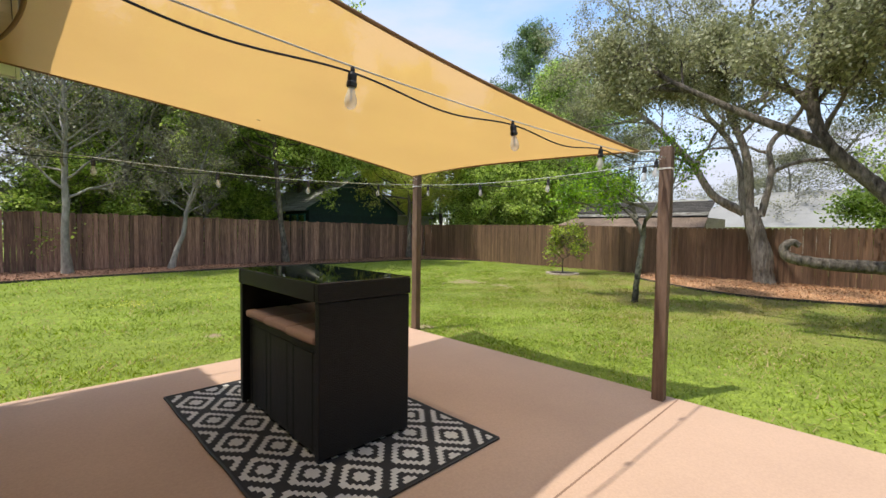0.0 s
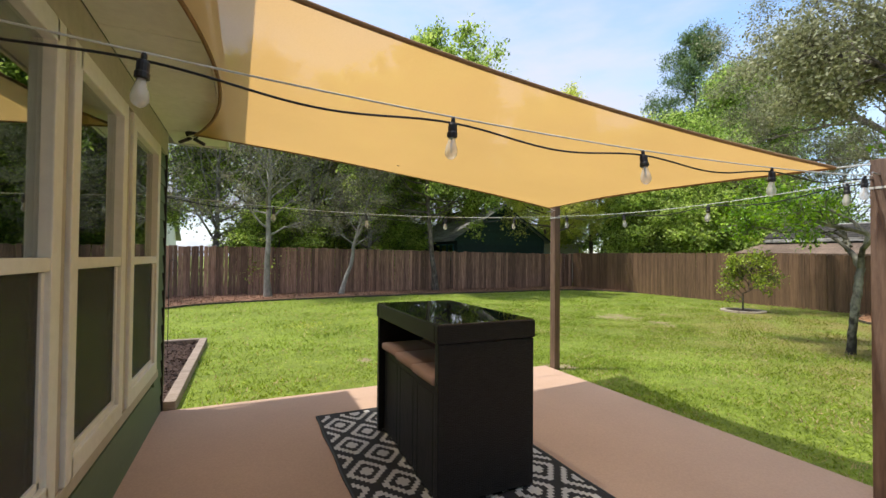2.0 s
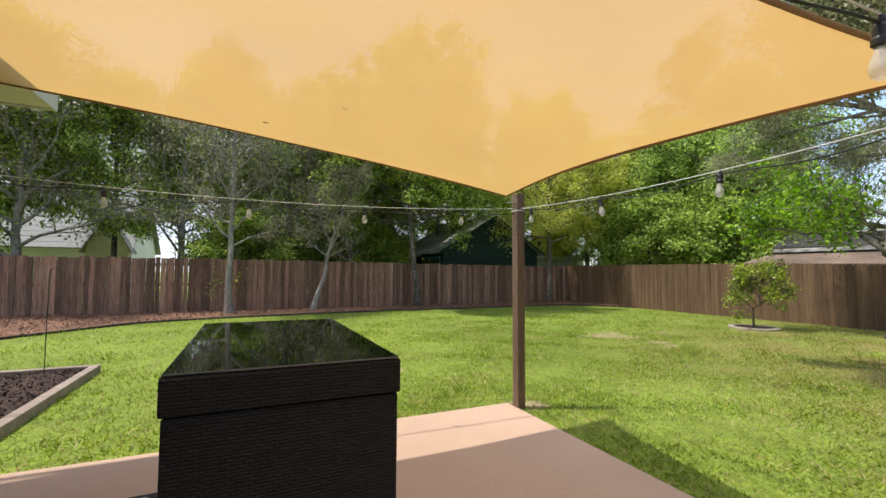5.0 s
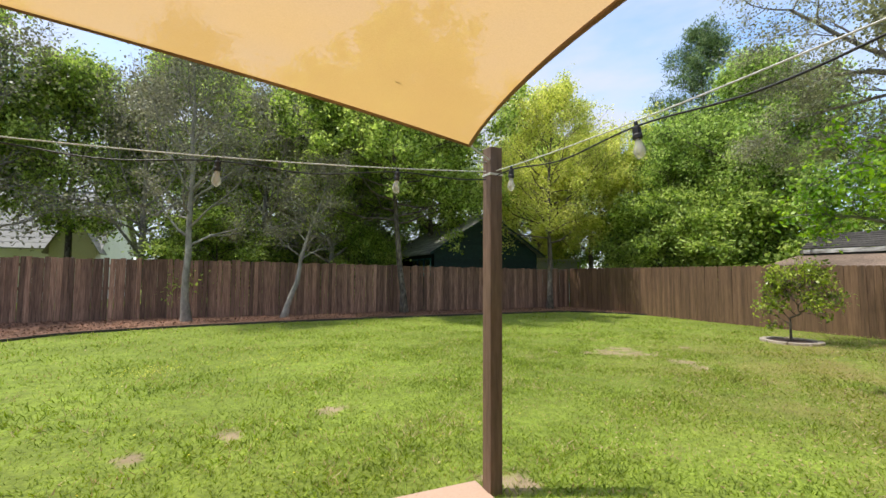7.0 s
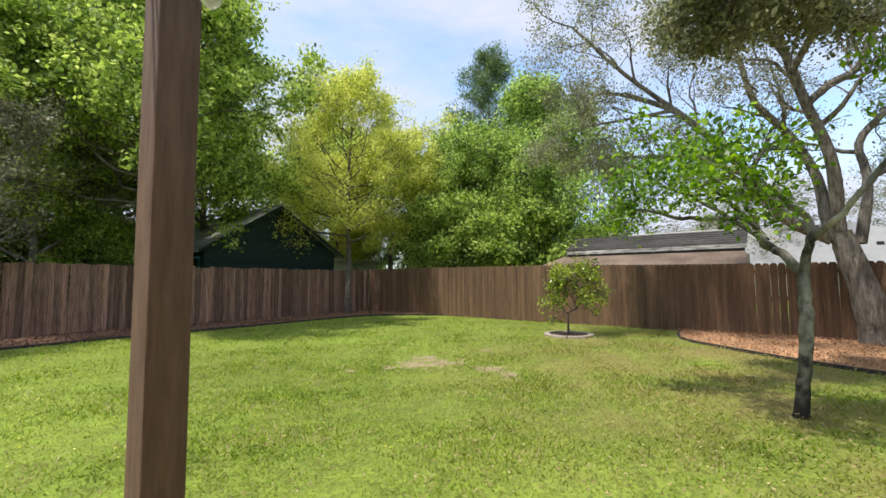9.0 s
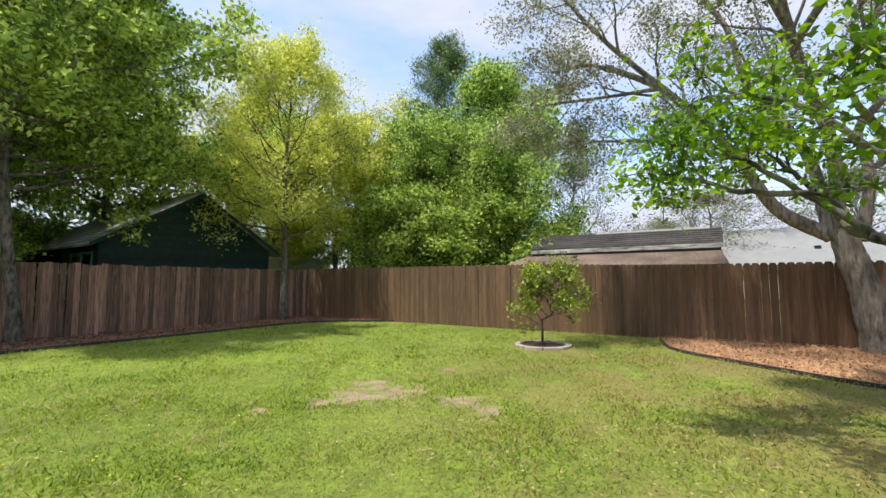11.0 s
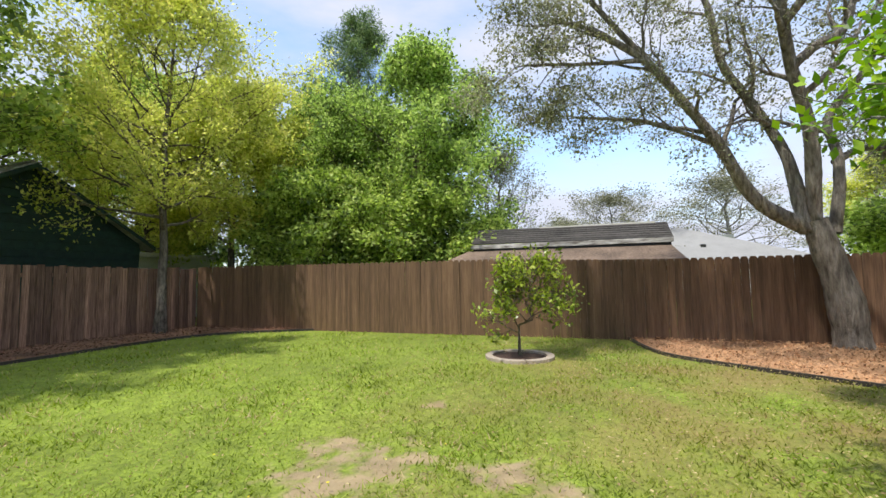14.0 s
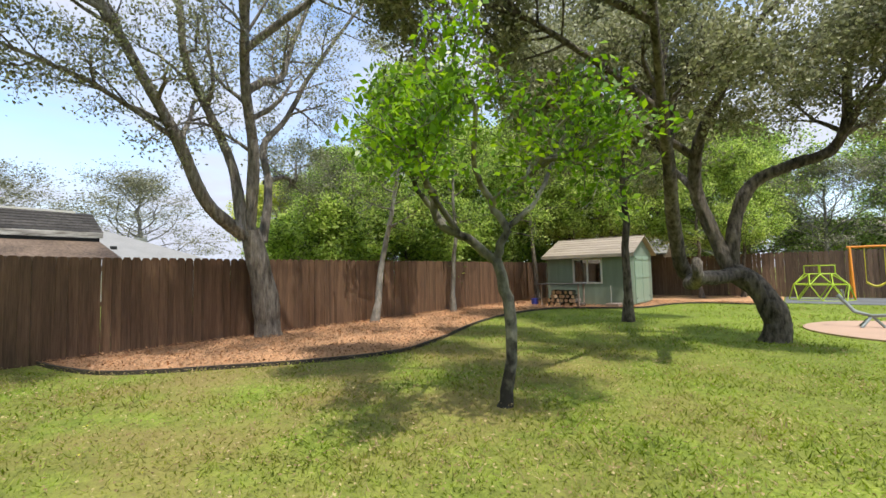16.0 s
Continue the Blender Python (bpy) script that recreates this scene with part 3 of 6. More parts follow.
def dry_patches(m, mottle):
    """Uneven lawn: darker and lighter tufts, and straw-coloured thin grass where the leaves fall under the trees."""
    n, l = m.node_tree.nodes, m.node_tree.links
    p = n["Principled BSDF"]
    src = p.inputs["Base Color"].links[0].from_socket
    ends = [k.to_socket for k in src.links]
    g = n.new("ShaderNodeNewGeometry")
    tuft = n.new("ShaderNodeTexNoise")
    tuft.inputs["Scale"].default_value, tuft.inputs["Detail"].default_value = 5.0, 5
    l.new(g.outputs["Position"], tuft.inputs["Vector"])
    tone = n.new("ShaderNodeMapRange")
    tone.inputs["From Min"].default_value, tone.inputs["From Max"].default_value = 0.35, 0.65
    tone.inputs["To Min"].default_value, tone.inputs["To Max"].default_value = 1 - mottle, 1 + mottle * 0.7
    l.new(tuft.outputs["Fac"], tone.inputs["Value"])
    hs = n.new("ShaderNodeHueSaturation")
    l.new(src, hs.inputs["Color"])
    l.new(tone.outputs["Result"], hs.inputs["Value"])
    d = n.new("ShaderNodeVectorMath")
    d.operation = 'DISTANCE'
    d.inputs[1].default_value = (12.2, 3.0, 0)
    l.new(g.outputs["Position"], d.inputs[0])
    zone = n.new("ShaderNodeMapRange")
    zone.inputs["From Min"].default_value, zone.inputs["From Max"].default_value = 6.8, 2.5
    zone.inputs["To Min"].default_value, zone.inputs["To Max"].default_value = 0.05, 0.72
    l.new(d.outputs["Value"], zone.inputs["Value"])
    big = n.new("ShaderNodeTexNoise")
    big.inputs["Scale"].default_value, big.inputs["Detail"].default_value, big.inputs["Roughness"].default_value = 0.9, 6, 0.65
    l.new(g.outputs["Position"], big.inputs["Vector"])
    cut = n.new("ShaderNodeMapRange")
    cut.inputs["From Min"].default_value, cut.inputs["From Max"].default_value = 0.36, 0.60
    l.new(big.outputs["Fac"], cut.inputs["Value"])
    fac = n.new("ShaderNodeMath")
    fac.operation = 'MULTIPLY'
    l.new(zone.outputs["Result"], fac.inputs[0])
    l.new(cut.outputs["Result"], fac.inputs[1])
    mx = n.new("ShaderNodeMix")
    mx.data_type = 'RGBA'
    mx.inputs["B"].default_value = (0.30, 0.21, 0.085, 1)
    l.new(fac.outputs[0], mx.inputs["Factor"])
    l.new(hs.outputs["Color"], mx.inputs["A"])
    for e in ends:
        l.new(mx.outputs["Result"], e)


DIRT = [(9.05, 8.08, 0.42), (8.75, 8.25, 0.34), (9.3, 8.5, 0.2), (9.3, 7.78, 0.2), (9.25, 7.12, 0.24), (9.12, 6.72, 0.19), (8.4, 8.35, 0.16), (7.85, 8.65, 0.12), (4.32, 4.72, 0.16),
        (2.6, 6.39, 0.14), (3.5, 6.78, 0.13), (1.93, 6.16, 0.11), (10.6, 8.1, 0.12)]
WICKER = woven("black_wicker")
SAIL = sail_cloth()
LAWN = lawn_material()
dry_patches(LAWN, 0.2)
dry_patches(GRASS, 0.24)

WALL_X, WALL_END = -0.43, 4.84
PATIO_X, PATIO_Y = 4.09, 4.82
FA_Y, FB_X = 17.78, 16.0

# ---- ground, patio, beds
bm = bmesh.new()
bmesh.ops.create_grid(bm, x_segments=8, y_segments=8, size=700, matrix=Matrix.Translation((5, 5, 0)))
tagged(part("ground", bm, LAWN), "green lawn with clover and bare sandy spots", "lawn", kind="structure")

bm = box((WALL_X - 0.05, -9.0, -0.12), (PATIO_X, PATIO_Y, 0.022), 0.008)
patio = tagged(part("pavement", bm, CONCRETE), "tan painted concrete patio slab with a control joint", "patio", kind="structure")
jb = bmesh.new()
add_box(jb, (-0.4, 1.165, 0.0215), (4.07, 1.177, 0.0235))
joint = part("joint", jb, surf("joint_filler", (0.24, 0.15, 0.10), (0.32, 0.2, 0.14), 30, 0.9, 0.1), patio)


from mathutils.geometry import tessellate_polygon


def bed(name, outline, material, label, height, edge_line, edge_mat):
    """A planted bed: a low mound with its edging."""
    b = bmesh.new()
    vs = [b.verts.new((x, y, 0.012 + height * 0.4)) for x, y in outline]
    for tri in tessellate_polygon([[Vector((x, y, 0)) for x, y in outline]]):
        f = b.faces.new([vs[k] for k in tri])
        if f.calc_center_median() and f.normal.z < 0:
            f.normal_flip()
    ob = tagged(part(name, b, material), label, "garden bed", kind="structure")
    if edge_line:
        b = bmesh.new()
        strip(b, [tuple(p) for p in spline([(x, y, 0) for x, y in edge_line], len(edge_line) * 6)[:, :2]], 0.022, -0.02, 0.055)
        part("edging", b, edge_mat, ob, "thin black lawn edging")
    return ob


MULCH_EDGE = [(16.0, 5.85), (15.1, 5.72), (14.16, 5.4), (13.4, 4.6), (12.4, 3.2), (12.0, 2.1), (12.2, 1.0), (12.5, 0.1), (13.0, -1.3), (13.36, -2.74), (13.55, -4.5), (13.2, -6.2), (11.9, -7.0), (10.8, -7.7), (10.35, -9.3), (9.5, -10.4), (8.0, -10.4), (7.3, -11.0)]
MULCH = MULCH_EDGE + [(7.3, -15.0), (16.0, -15.0)]
LITTER_EDGE = [(-4.5, 10.6), (-1.9, 13.75), (-0.9, 14.7), (1.16, 15.3), (3.54, 15.6), (7.0, 15.85), (10.4, 15.85), (13.4, 15.9), (14.9, 15.3), (16.0, 13.6)]
LITTER_BED = LITTER_EDGE + [(16.0, 17.75), (-14, 17.75), (-14, 10.6)]
smooth_mulch = [tuple(p) for p in spline([(x, y, 0) for x, y in MULCH_EDGE], 90)[:, :2]]
smooth_litter = [tuple(p) for p in spline([(x, y, 0) for x, y in LITTER_EDGE], 60)[:, :2]]
bed("mulch_bed", smooth_mulch + MULCH[-2:], CHIPS, "orange wood-chip bed along the stained fence", 0.035, MULCH_EDGE, EDGING)
bed("leaf_litter_bed", smooth_litter + LITTER_BED[-3:], LITTER, "brown leaf-litter bed along the weathered fence", 0.03, LITTER_EDGE, EDGING)
PLANTER = [(-0.41, 4.86), (-0.41, 8.3), (-3.2, 8.3), (-3.2, 4.86)]
bed("planter_bed", PLANTER, DARK_MULCH, "dark mulch planting bed beside the house corner", 0.03, None, None)
edge = thing("planter_edging", "weathered timber border of the dark mulch bed", "edging", kind="structure")
part("timber", box((-0.41, 4.84, -0.03), (-0.30, 8.34, 0.10), 0.012), WOOD_GREY, edge)
part("timber", box((-3.2, 8.28, -0.03), (-0.415, 8.39, 0.095), 0.012), WOOD_GREY, edge)

bm = bmesh.new()
ring_mesh(bm, [(1.72, -0.05), (1.72, 0.03), (1.70, 0.035)], 48, Matrix.Translation((5.2, -4.3, 0)))
tagged(part("play_pad", bm, CONCRETE), "round tan concrete pad in the lawn", "pavement", kind="structure")
bm = box((-3.0, -14.9, -0.03), (7.25, -11.3, 0.02), 0.006)
tagged(part("play_mat", bm, surf("grey_rubber", (0.13, 0.14, 0.15), (0.18, 0.19, 0.2), 60, 0.9, 0.2, world_space=True)), "grey rubber mat under the play equipment", "play mat", kind="structure")

# ---- the house beside the patio
house = thing("house_wall", "sage green lap-sided house wall with cream window trim", "house", kind="structure")
WINDOWS = [(0.60, 2.205), (2.45, 3.24), (3.515, 4.355)]
W_LO, W_HI = 0.56, 2.395


def wall_boxes():
    b = bmesh.new()
    x0, x1 = WALL_X - 0.16, WALL_X - 0.012
    add_box(b, (x0, -12, -0.1), (x1, WALL_END, W_LO))
    add_box(b, (x0, -12, W_HI), (x1, WALL_END, 2.82))
    ys = [-12] + [v for w in WINDOWS for v in w] + [WALL_END]
    for a, c in zip(ys[::2], ys[1::2]):
        add_box(b, (x0, a, W_LO), (x1, c, W_HI))
    add_box(b, (-8, WALL_END - 0.16, -0.1), (x0, WALL_END, 2.82))
    return b


part("wall_core", wall_boxes(), SIDING, house)
for k in range(17):
    z = 0.02 + k * 0.165
    spans = [(-6.0, WALL_END)] if z + 0.165 < W_LO - 0.05 or z > W_HI + 0.05 else [(-6.0, WINDOWS[0][0] - 0.1), (WINDOWS[2][1] + 0.1, WALL_END)]
    if z > 2.62:
        continue
    for a, c in spans:
        b = bmesh.new()
        t = 0.172
        vs = [b.verts.new(v) for v in ((WALL_X - 0.012, a, z), (WALL_X + 0.012, a, z), (WALL_X - 0.004, a, z + t), (WALL_X - 0.012, a, z + t), (WALL_X - 0.012, c, z), (WALL_X + 0.012, c, z), (WALL_X - 0.004, c, z + t), (WALL_X - 0.012, c, z + t))]
        for q in ((0, 1, 2, 3), (7, 6, 5, 4), (1, 5, 6, 2), (0, 4, 5, 1), (2, 6, 7, 3)):
            b.faces.new([vs[i] for i in q])
        part("siding_board", b, SIDING, house)
part("corner_strip", box((WALL_X - 0.01, WALL_END - 0.012, 0.0), (WALL_X + 0.022, WALL_END + 0.02, 2.67), 0.003), BLACK, house, "dark corner downpipe strip")
part("frieze", box((WALL_X - 0.01, -8, 2.47), (WALL_X + 0.028, WALL_END - 0.02, 2.672), 0.004), TRIM_TAN, house, "tan frieze board under the eave")
part("skirt", box((WALL_X - 0.01, 0.2, 0.415), (WALL_X + 0.024, 4.56, 0.485), 0.006), TRIM_TAN, house, "tan sill board")
for y0, y1 in ((0.30, 0.52), (2.285, 2.37), (3.318, 3.437), (4.433, 4.53)):
    part("mullion", box((WALL_X - 0.01, y0, 0.49), (WALL_X + 0.016, y1, 2.462), 0.005), TRIM_TAN, house, "tan board between windows")
for i, (y0, y1) in enumerate(WINDOWS):
    w = thing(f"window_{i + 1}", "cream-framed sash window with dark reflecting glass and insect screen", "window", kind="structure")
    f = 0.07
    b = bmesh.new()
    for lo, hi in (((y0 - f, W_LO - f), (y0 + 0.025, W_HI + f)), ((y1 - 0.025, W_LO - f), (y1 + f, W_HI + f)), ((y0, W_LO - f), (y1, W_LO + 0.03)), ((y0, W_HI - 0.03), (y1, W_HI + f))):
        add_box(b, (WALL_X - 0.03, lo[0], lo[1]), (WALL_X + 0.034, hi[0], hi[1]), 0.006)
    part("window_frame", b, TRIM, w)
    part("meeting_rail", box((WALL_X - 0.028, y0 + 0.02, 1.44), (WALL_X + 0.03, y1 - 0.02, 1.495), 0.006), TRIM, w)
    b = bmesh.new()
    for lo, hi in (((y0 + 0.025, W_LO + 0.03), (y0 + 0.055, 1.435)), ((y1 - 0.055, W_LO + 0.03), (y1 - 0.025, 1.435)), ((y0 + 0.03, W_LO + 0.03), (y1 - 0.03, W_LO + 0.065))):
        add_box(b, (WALL_X - 0.006, lo[0], lo[1]), (WALL_X + 0.014, hi[0], hi[1]), 0.004)
    part("sash", b, TRIM, w)
    for z0, z1 in ((W_LO + 0.03, 1.45), (1.49, W_HI - 0.03)):
        pn = part("pane", box((WALL_X - 0.014, y0 + 0.02, z0), (WALL_X - 0.010, y1 - 0.02, z1)), PANE, w)
    sc = bpy.data.materials.get("insect_screen")
    if sc is None:
        sc = surf("insect_screen", (0.035, 0.035, 0.035), (0.06, 0.06, 0.058), 200, 0.6, 0.1, stain=0.1)
        n, l = sc.node_tree.nodes, sc.node_tree.links
        tp = n.new("ShaderNodeBsdfTransparent")
        mx = n.new("ShaderNodeMixShader")
        mx.inputs["Fac"].default_value = 0.62
        l.new(tp.outputs[0], mx.inputs[1])
        l.new(n["Principled BSDF"].outputs[0], mx.inputs[2])
        l.new(mx.outputs[0], n["Material Output"].inputs["Surface"])
    part("screen", box((WALL_X + 0.002, y0 + 0.05, W_LO + 0.06), (WALL_X + 0.004, y1 - 0.05, 1.438)), sc, w, "grey insect screen")
# the dim room behind the panes
bm = bmesh.new()
for lo, hi in (((-4.6, -2, 0.0), (-4.5, 4.68, 2.7)), ((-4.5, -2, -0.02), (-0.6, 4.68, 0.0)), ((-4.5, -2, 2.6), (-0.6, 4.68, 2.7)), ((-4.5, -2.1, 0), (-0.6, -2, 2.7))):
    add_box(bm, lo, hi)
tagged(part("room_shell", bm, ROOM_DARK), "dim plain room behind the windows", "room", kind="structure")
# eave
eave = thing("eave", "cream soffit and fascia of the house roof", "roof", kind="structure")
for k in range(34):
    y0 = 5.16 - (k + 1) * 0.5
    part("soffit_panel", box((WALL_X + 0.03, y0 + 0.003, 2.675), (0.085, y0 + 0.497, 2.69), 0.002), WHITE, eave)
part("fascia", box((0.09, -12, 2.662), (0.115, 5.2, 2.84), 0.004), WHITE, eave)
part("rake", box((-8, 5.165, 2.662), (0.085, 5.195, 2.84), 0.004), WHITE, eave)
bm = bmesh.new()
vs = [bm.verts.new(v) for v in ((0.14, -12, 2.845), (0.14, 5.24, 2.845), (-4.5, 5.24, 4.75), (-4.5, -12, 4.75), (0.14, -12, 2.885), (0.14, 5.24, 2.885), (-4.5, 5.24, 4.79), (-4.5, -12, 4.79))]
for q in ((3, 2, 1, 0), (4, 5, 6, 7), (0, 1, 5, 4), (1, 2, 6, 5), (2, 3, 7, 6), (3, 0, 4, 7)):
    bm.faces.new([vs[i] for i in q])
part("roof", bm, SHINGLE, eave, "grey shingled roof slope")
bm = bmesh.new()
vs = [bm.verts.new(v) for v in ((-8, 5.0, 2.73), (0.08, 5.0, 2.73), (0.08, 5.0, 2.84), (-4.5, 5.0, 4.75), (-8, 5.0, 4.75))]
bm.faces.new(vs)
part("gable", bm, SIDING, eave)

# ---- patio things
def build_rug():
    """A flat-woven rug: stepped diamonds in off-white on black."""
    ob = thing("outdoor_rug", "black and white outdoor rug with stepped diamonds under the bar table", "rug", (1.65, 2.925, 0.026), 0.6)
    nx, ny, w, h = 64, 83, 1.46, 2.31
    verts = [((i / nx - 0.5) * w, (j / ny - 0.5) * h, 0.006 + 0.0025 * math.sin(i * 0.31 + 1.7 * math.sin(j * 0.11))) for j in range(ny + 1) for i in range(nx + 1)]
    faces, idx = [], []
    for j in range(ny):
        for i in range(nx):
            faces.append((j * (nx + 1) + i, j * (nx + 1) + i + 1, (j + 1) * (nx + 1) + i + 1, (j + 1) * (nx + 1) + i))
            a, b = (i + 1) % 16 - 7.5, (j - 1) % 16 - 7.5
            d = abs(a) + abs(b)
            d = min(d, 16 - d)
            edge_row = i < 1 or j < 1 or i >= nx - 1 or j >= ny - 1
            white = d < 2.5 or 4.5 < d < 6.5
            idx.append(0 if (edge_row or not white) else 1)
    me = bpy.data.meshes.new("weave")
    me.from_pydata(verts, [], faces)
    me.materials.append(surf("rug_black", (0.016, 0.016, 0.018), (0.032, 0.032, 0.034), 200, 0.85, 0.3, stain=0.15, bump_scale=0.003))
    me.materials.append(surf("rug_white", (0.52, 0.51, 0.49), (0.62, 0.61, 0.58), 200, 0.85, 0.3, stain=0.1, bump_scale=0.003))
    me.polygons.foreach_set("material_index", idx)
    wv = new("weave", me)
    wv.parent = ob
    b = bmesh.new()
    for x in (-0.732, 0.732):
        strip(b, [(x + 0.004 * math.sin(k * 0.9), -1.155 + k * 0.09625) for k in range(25)], 0.006, 0.0, 0.010)
    for y in (-1.158, 1.158):
        strip(b, [(-0.73 + k * 0.09733, y) for k in range(16)], 0.006, 0.0, 0.010)
    part("binding", b, BLACK, ob, "black bound edge")


build_rug()
TX0, TX1, TY0, TY1, TH = 1.325, 2.02, 2.275, 3.575, 1.115


def build_table():
    ob = thing("bar_table", "black wicker bar table with a dark glass top on the rug", "table", (TX0, TY0, 0.032))
    w, d = TX1 - TX0, TY1 - TY0
    h = TH - 0.032
    part("end_panel", box((0.008, 0.006, 0.02), (w - 0.008, 0.062, h - 0.121), 0.008), WICKER, ob)
    part("end_panel", box((0.008, d - 0.062, 0.02), (w - 0.008, d - 0.006, h - 0.121), 0.008), WICKER, ob)
    b = bmesh.new()
    for lo, hi in (((0, 0), (w, 0.05)), ((0, d - 0.05), (w, d)), ((0, 0.052), (0.05, d - 0.052)), ((w - 0.05, 0.052), (w, d - 0.052))):
        add_box(b, (lo[0], lo[1], h - 0.118), (hi[0], hi[1], h - 0.008), 0.008)
    part("apron", b, WICKER, ob)
    part("top_board", box((0.052, 0.052, h - 0.05), (w - 0.052, d - 0.052, h - 0.012)), WICKER, ob)
    gm = surf("dark_glass_top", (0.010, 0.013, 0.012), (0.014, 0.018, 0.016), 5, 0.03, 0.0, stain=0.1, spec=0.9)
    part("glass_top", box((0.006, 0.006, h - 0.006), (w - 0.006, d - 0.006, h), 0.002), gm, ob, "dark tempered glass top")
    for x in (0.03, w - 0.03):
        for y in (0.035, d - 0.035):
            b = bmesh.new()
            ring_mesh(b, [(0.02, 0.0), (0.022, 0.004), (0.02, 0.022)], 12, Matrix.Translation((x, y, 0)))
            part("foot", b, BLACK, ob)
    part("stretcher", box((w / 2 - 0.02, 0.064, h - 0.22), (w / 2 + 0.02, d - 0.064, h - 0.17), 0.004), BLACK, ob)


build_table()


def build_stool(at, rz):
    ob = thing("bar_stool", "black wicker bar stool with a dusty pink cushion", "stool", at, rz, "stools under the bar table")
    w, d, h = 0.365, 0.315, 0.70
    for y in (-w / 2, w / 2 - 0.05):
        part("side_panel", box((-d / 2, y, 0.015), (d / 2, y + 0.05, h - 0.06), 0.007), WICKER, ob)
    part("back_panel", box((-d / 2, -w / 2 + 0.052, 0.02), (-d / 2 + 0.03, w / 2 - 0.052, h - 0.06), 0.007), WICKER, ob)
    part("seat_frame", box((-d / 2 - 0.003, -w / 2 - 0.003, h - 0.058), (d / 2, w / 2 + 0.003, h), 0.01), WICKER, ob)
    part("footrest", box((d / 2 - 0.04, -w / 2 + 0.052, 0.25), (d / 2 - 0.01, w / 2 - 0.052, 0.29), 0.005), BLACK, ob)
    b = box((-d / 2 - 0.03, -w / 2 - 0.006, h), (d / 2 - 0.01, w / 2 + 0.006, h + 0.055), 0.02)
    part("cushion", b, CUSHION, ob, "dusty pink seat cushion", smooth=True)
    for x in (-d / 2 + 0.02, d / 2 - 0.02):
        for y in (-w / 2 + 0.02, w / 2 - 0.02):
            part("foot", box((x - 0.012, y - 0.012, 0.0), (x + 0.012, y + 0.012, 0.016), 0.003), BLACK, ob)
    return ob


stool = build_stool((TX0 + 0.188, TY0 + 0.262, 0.034), 0)
for k in range(3):
    y = TY0 + 0.262 + 0.385 * k
    if k:
        copy_thing(stool, pose(TX0 + 0.188 + 0.012 * k, y, 0.034, 0, 0, 0.5 * k))
    copy_thing(stool, pose(TX1 - 0.182, y, 0.034, 0, 0, 180 + (k - 1) * 0.7))


def build_post(at, height, label):
    ob = thing("sail_post", label, "post", at, 3.0)
    b = box((-0.0465, -0.0465, -0.1), (0.0465, 0.0465, height), 0.006)
    part("timber", b, POST, ob)
    b = bmesh.new()
    ring_mesh(b, [(0.006, 0), (0.006, 0.10)], 8, pose(-0.05, 0, height - 0.10, 0, -90, 0))
    part("eye_bolt", b, STEEL, ob)
    part("clamp", box((-0.0505, -0.0505, height - 0.19), (0.0505, 0.0505, height - 0.175), 0.002), WIRE_WHITE, ob, "rope wound round the post")


P1, P2 = (4.13, 4.664), (3.96, 1.29)
build_post((*P1, 0), 2.24, "brown painted timber post at the patio corner")
build_post((*P2, 0), 2.155, "brown painted timber post at the patio edge")

S1, S2, S3, S4 = (Vector(v) for v in ((3.83, 4.42, 2.155), (3.77, 1.45, 2.112), (-0.01, 1.53, 2.47), (-0.145, 4.48, 2.611)))


def build_sail():
    ob = thing("shade_sail", "sand-yellow shade sail stretched between the house and two posts", "shade sail")
    def edge_curve(a, b, pull):
        pull = Vector(pull)
        return lambda t: a.lerp(b, t) + pull * (4 * t * (1 - t))
    near = edge_curve(S3, S2, (0, 0.195, 0.03))
    far = edge_curve(S4, S1, (0, -0.115, 0.011))
    home = edge_curve(S3, S4, (0.214, 0, -0.012))
    out = edge_curve(S2, S1, (-0.245, 0, -0.01))
    n = 36
    b = bmesh.new()
    grid = []
    for j in range(n + 1):
        v = j / n
        row = []
        for i in range(n + 1):
            u = i / n
            p = near(u) * (1 - v) + far(u) * v + home(v) * (1 - u) + out(v) * u
            p -= (S3 * (1 - u) * (1 - v) + S2 * u * (1 - v) + S4 * (1 - u) * v + S1 * u * v)
            p.z += 0.012 * noise.noise(Vector((u * 3, v * 3, 1.0)))
            row.append(b.verts.new(p))
        grid.append(row)
    for j in range(n):
        for i in range(n):
            b.faces.new((grid[j][i], grid[j][i + 1], grid[j + 1][i + 1], grid[j + 1][i]))
    part("cloth", b, SAIL, ob, smooth=True)
    hem = surf("brown_hem", (0.22, 0.13, 0.06), (0.30, 0.18, 0.085), 90, 0.9, 0.2, stain=0.15)
    for c in (near, far, home, out):
        rope("hem", [c(k / 30) for k in range(31)], 0.011, hem, ob, "brown stitched hem")
    for a, c in ((S1, (P1[0], P1[1], 2.15)), (S2, (P2[0], P2[1], 2.13)), (S3, (-0.41, 1.42, 2.52)), (S4, (-0.30, 4.80, 2.64))):
        rope("rope", [a, a.lerp(Vector(c), 0.5), Vector(c)], 0.005, WIRE_WHITE, ob, "white tensioning rope")
    for x, y in ((2.0, 3.3), (1.6, 3.9), (2.9, 3.2), (3.2, 3.9), (1.3, 4.3)):
        rope("twig", [(x, y, 2.565 - 0.112 * x), (x + 0.03, y + 0.015, 2.567 - 0.112 * x)], 0.003, BLACK, ob)


build_sail()


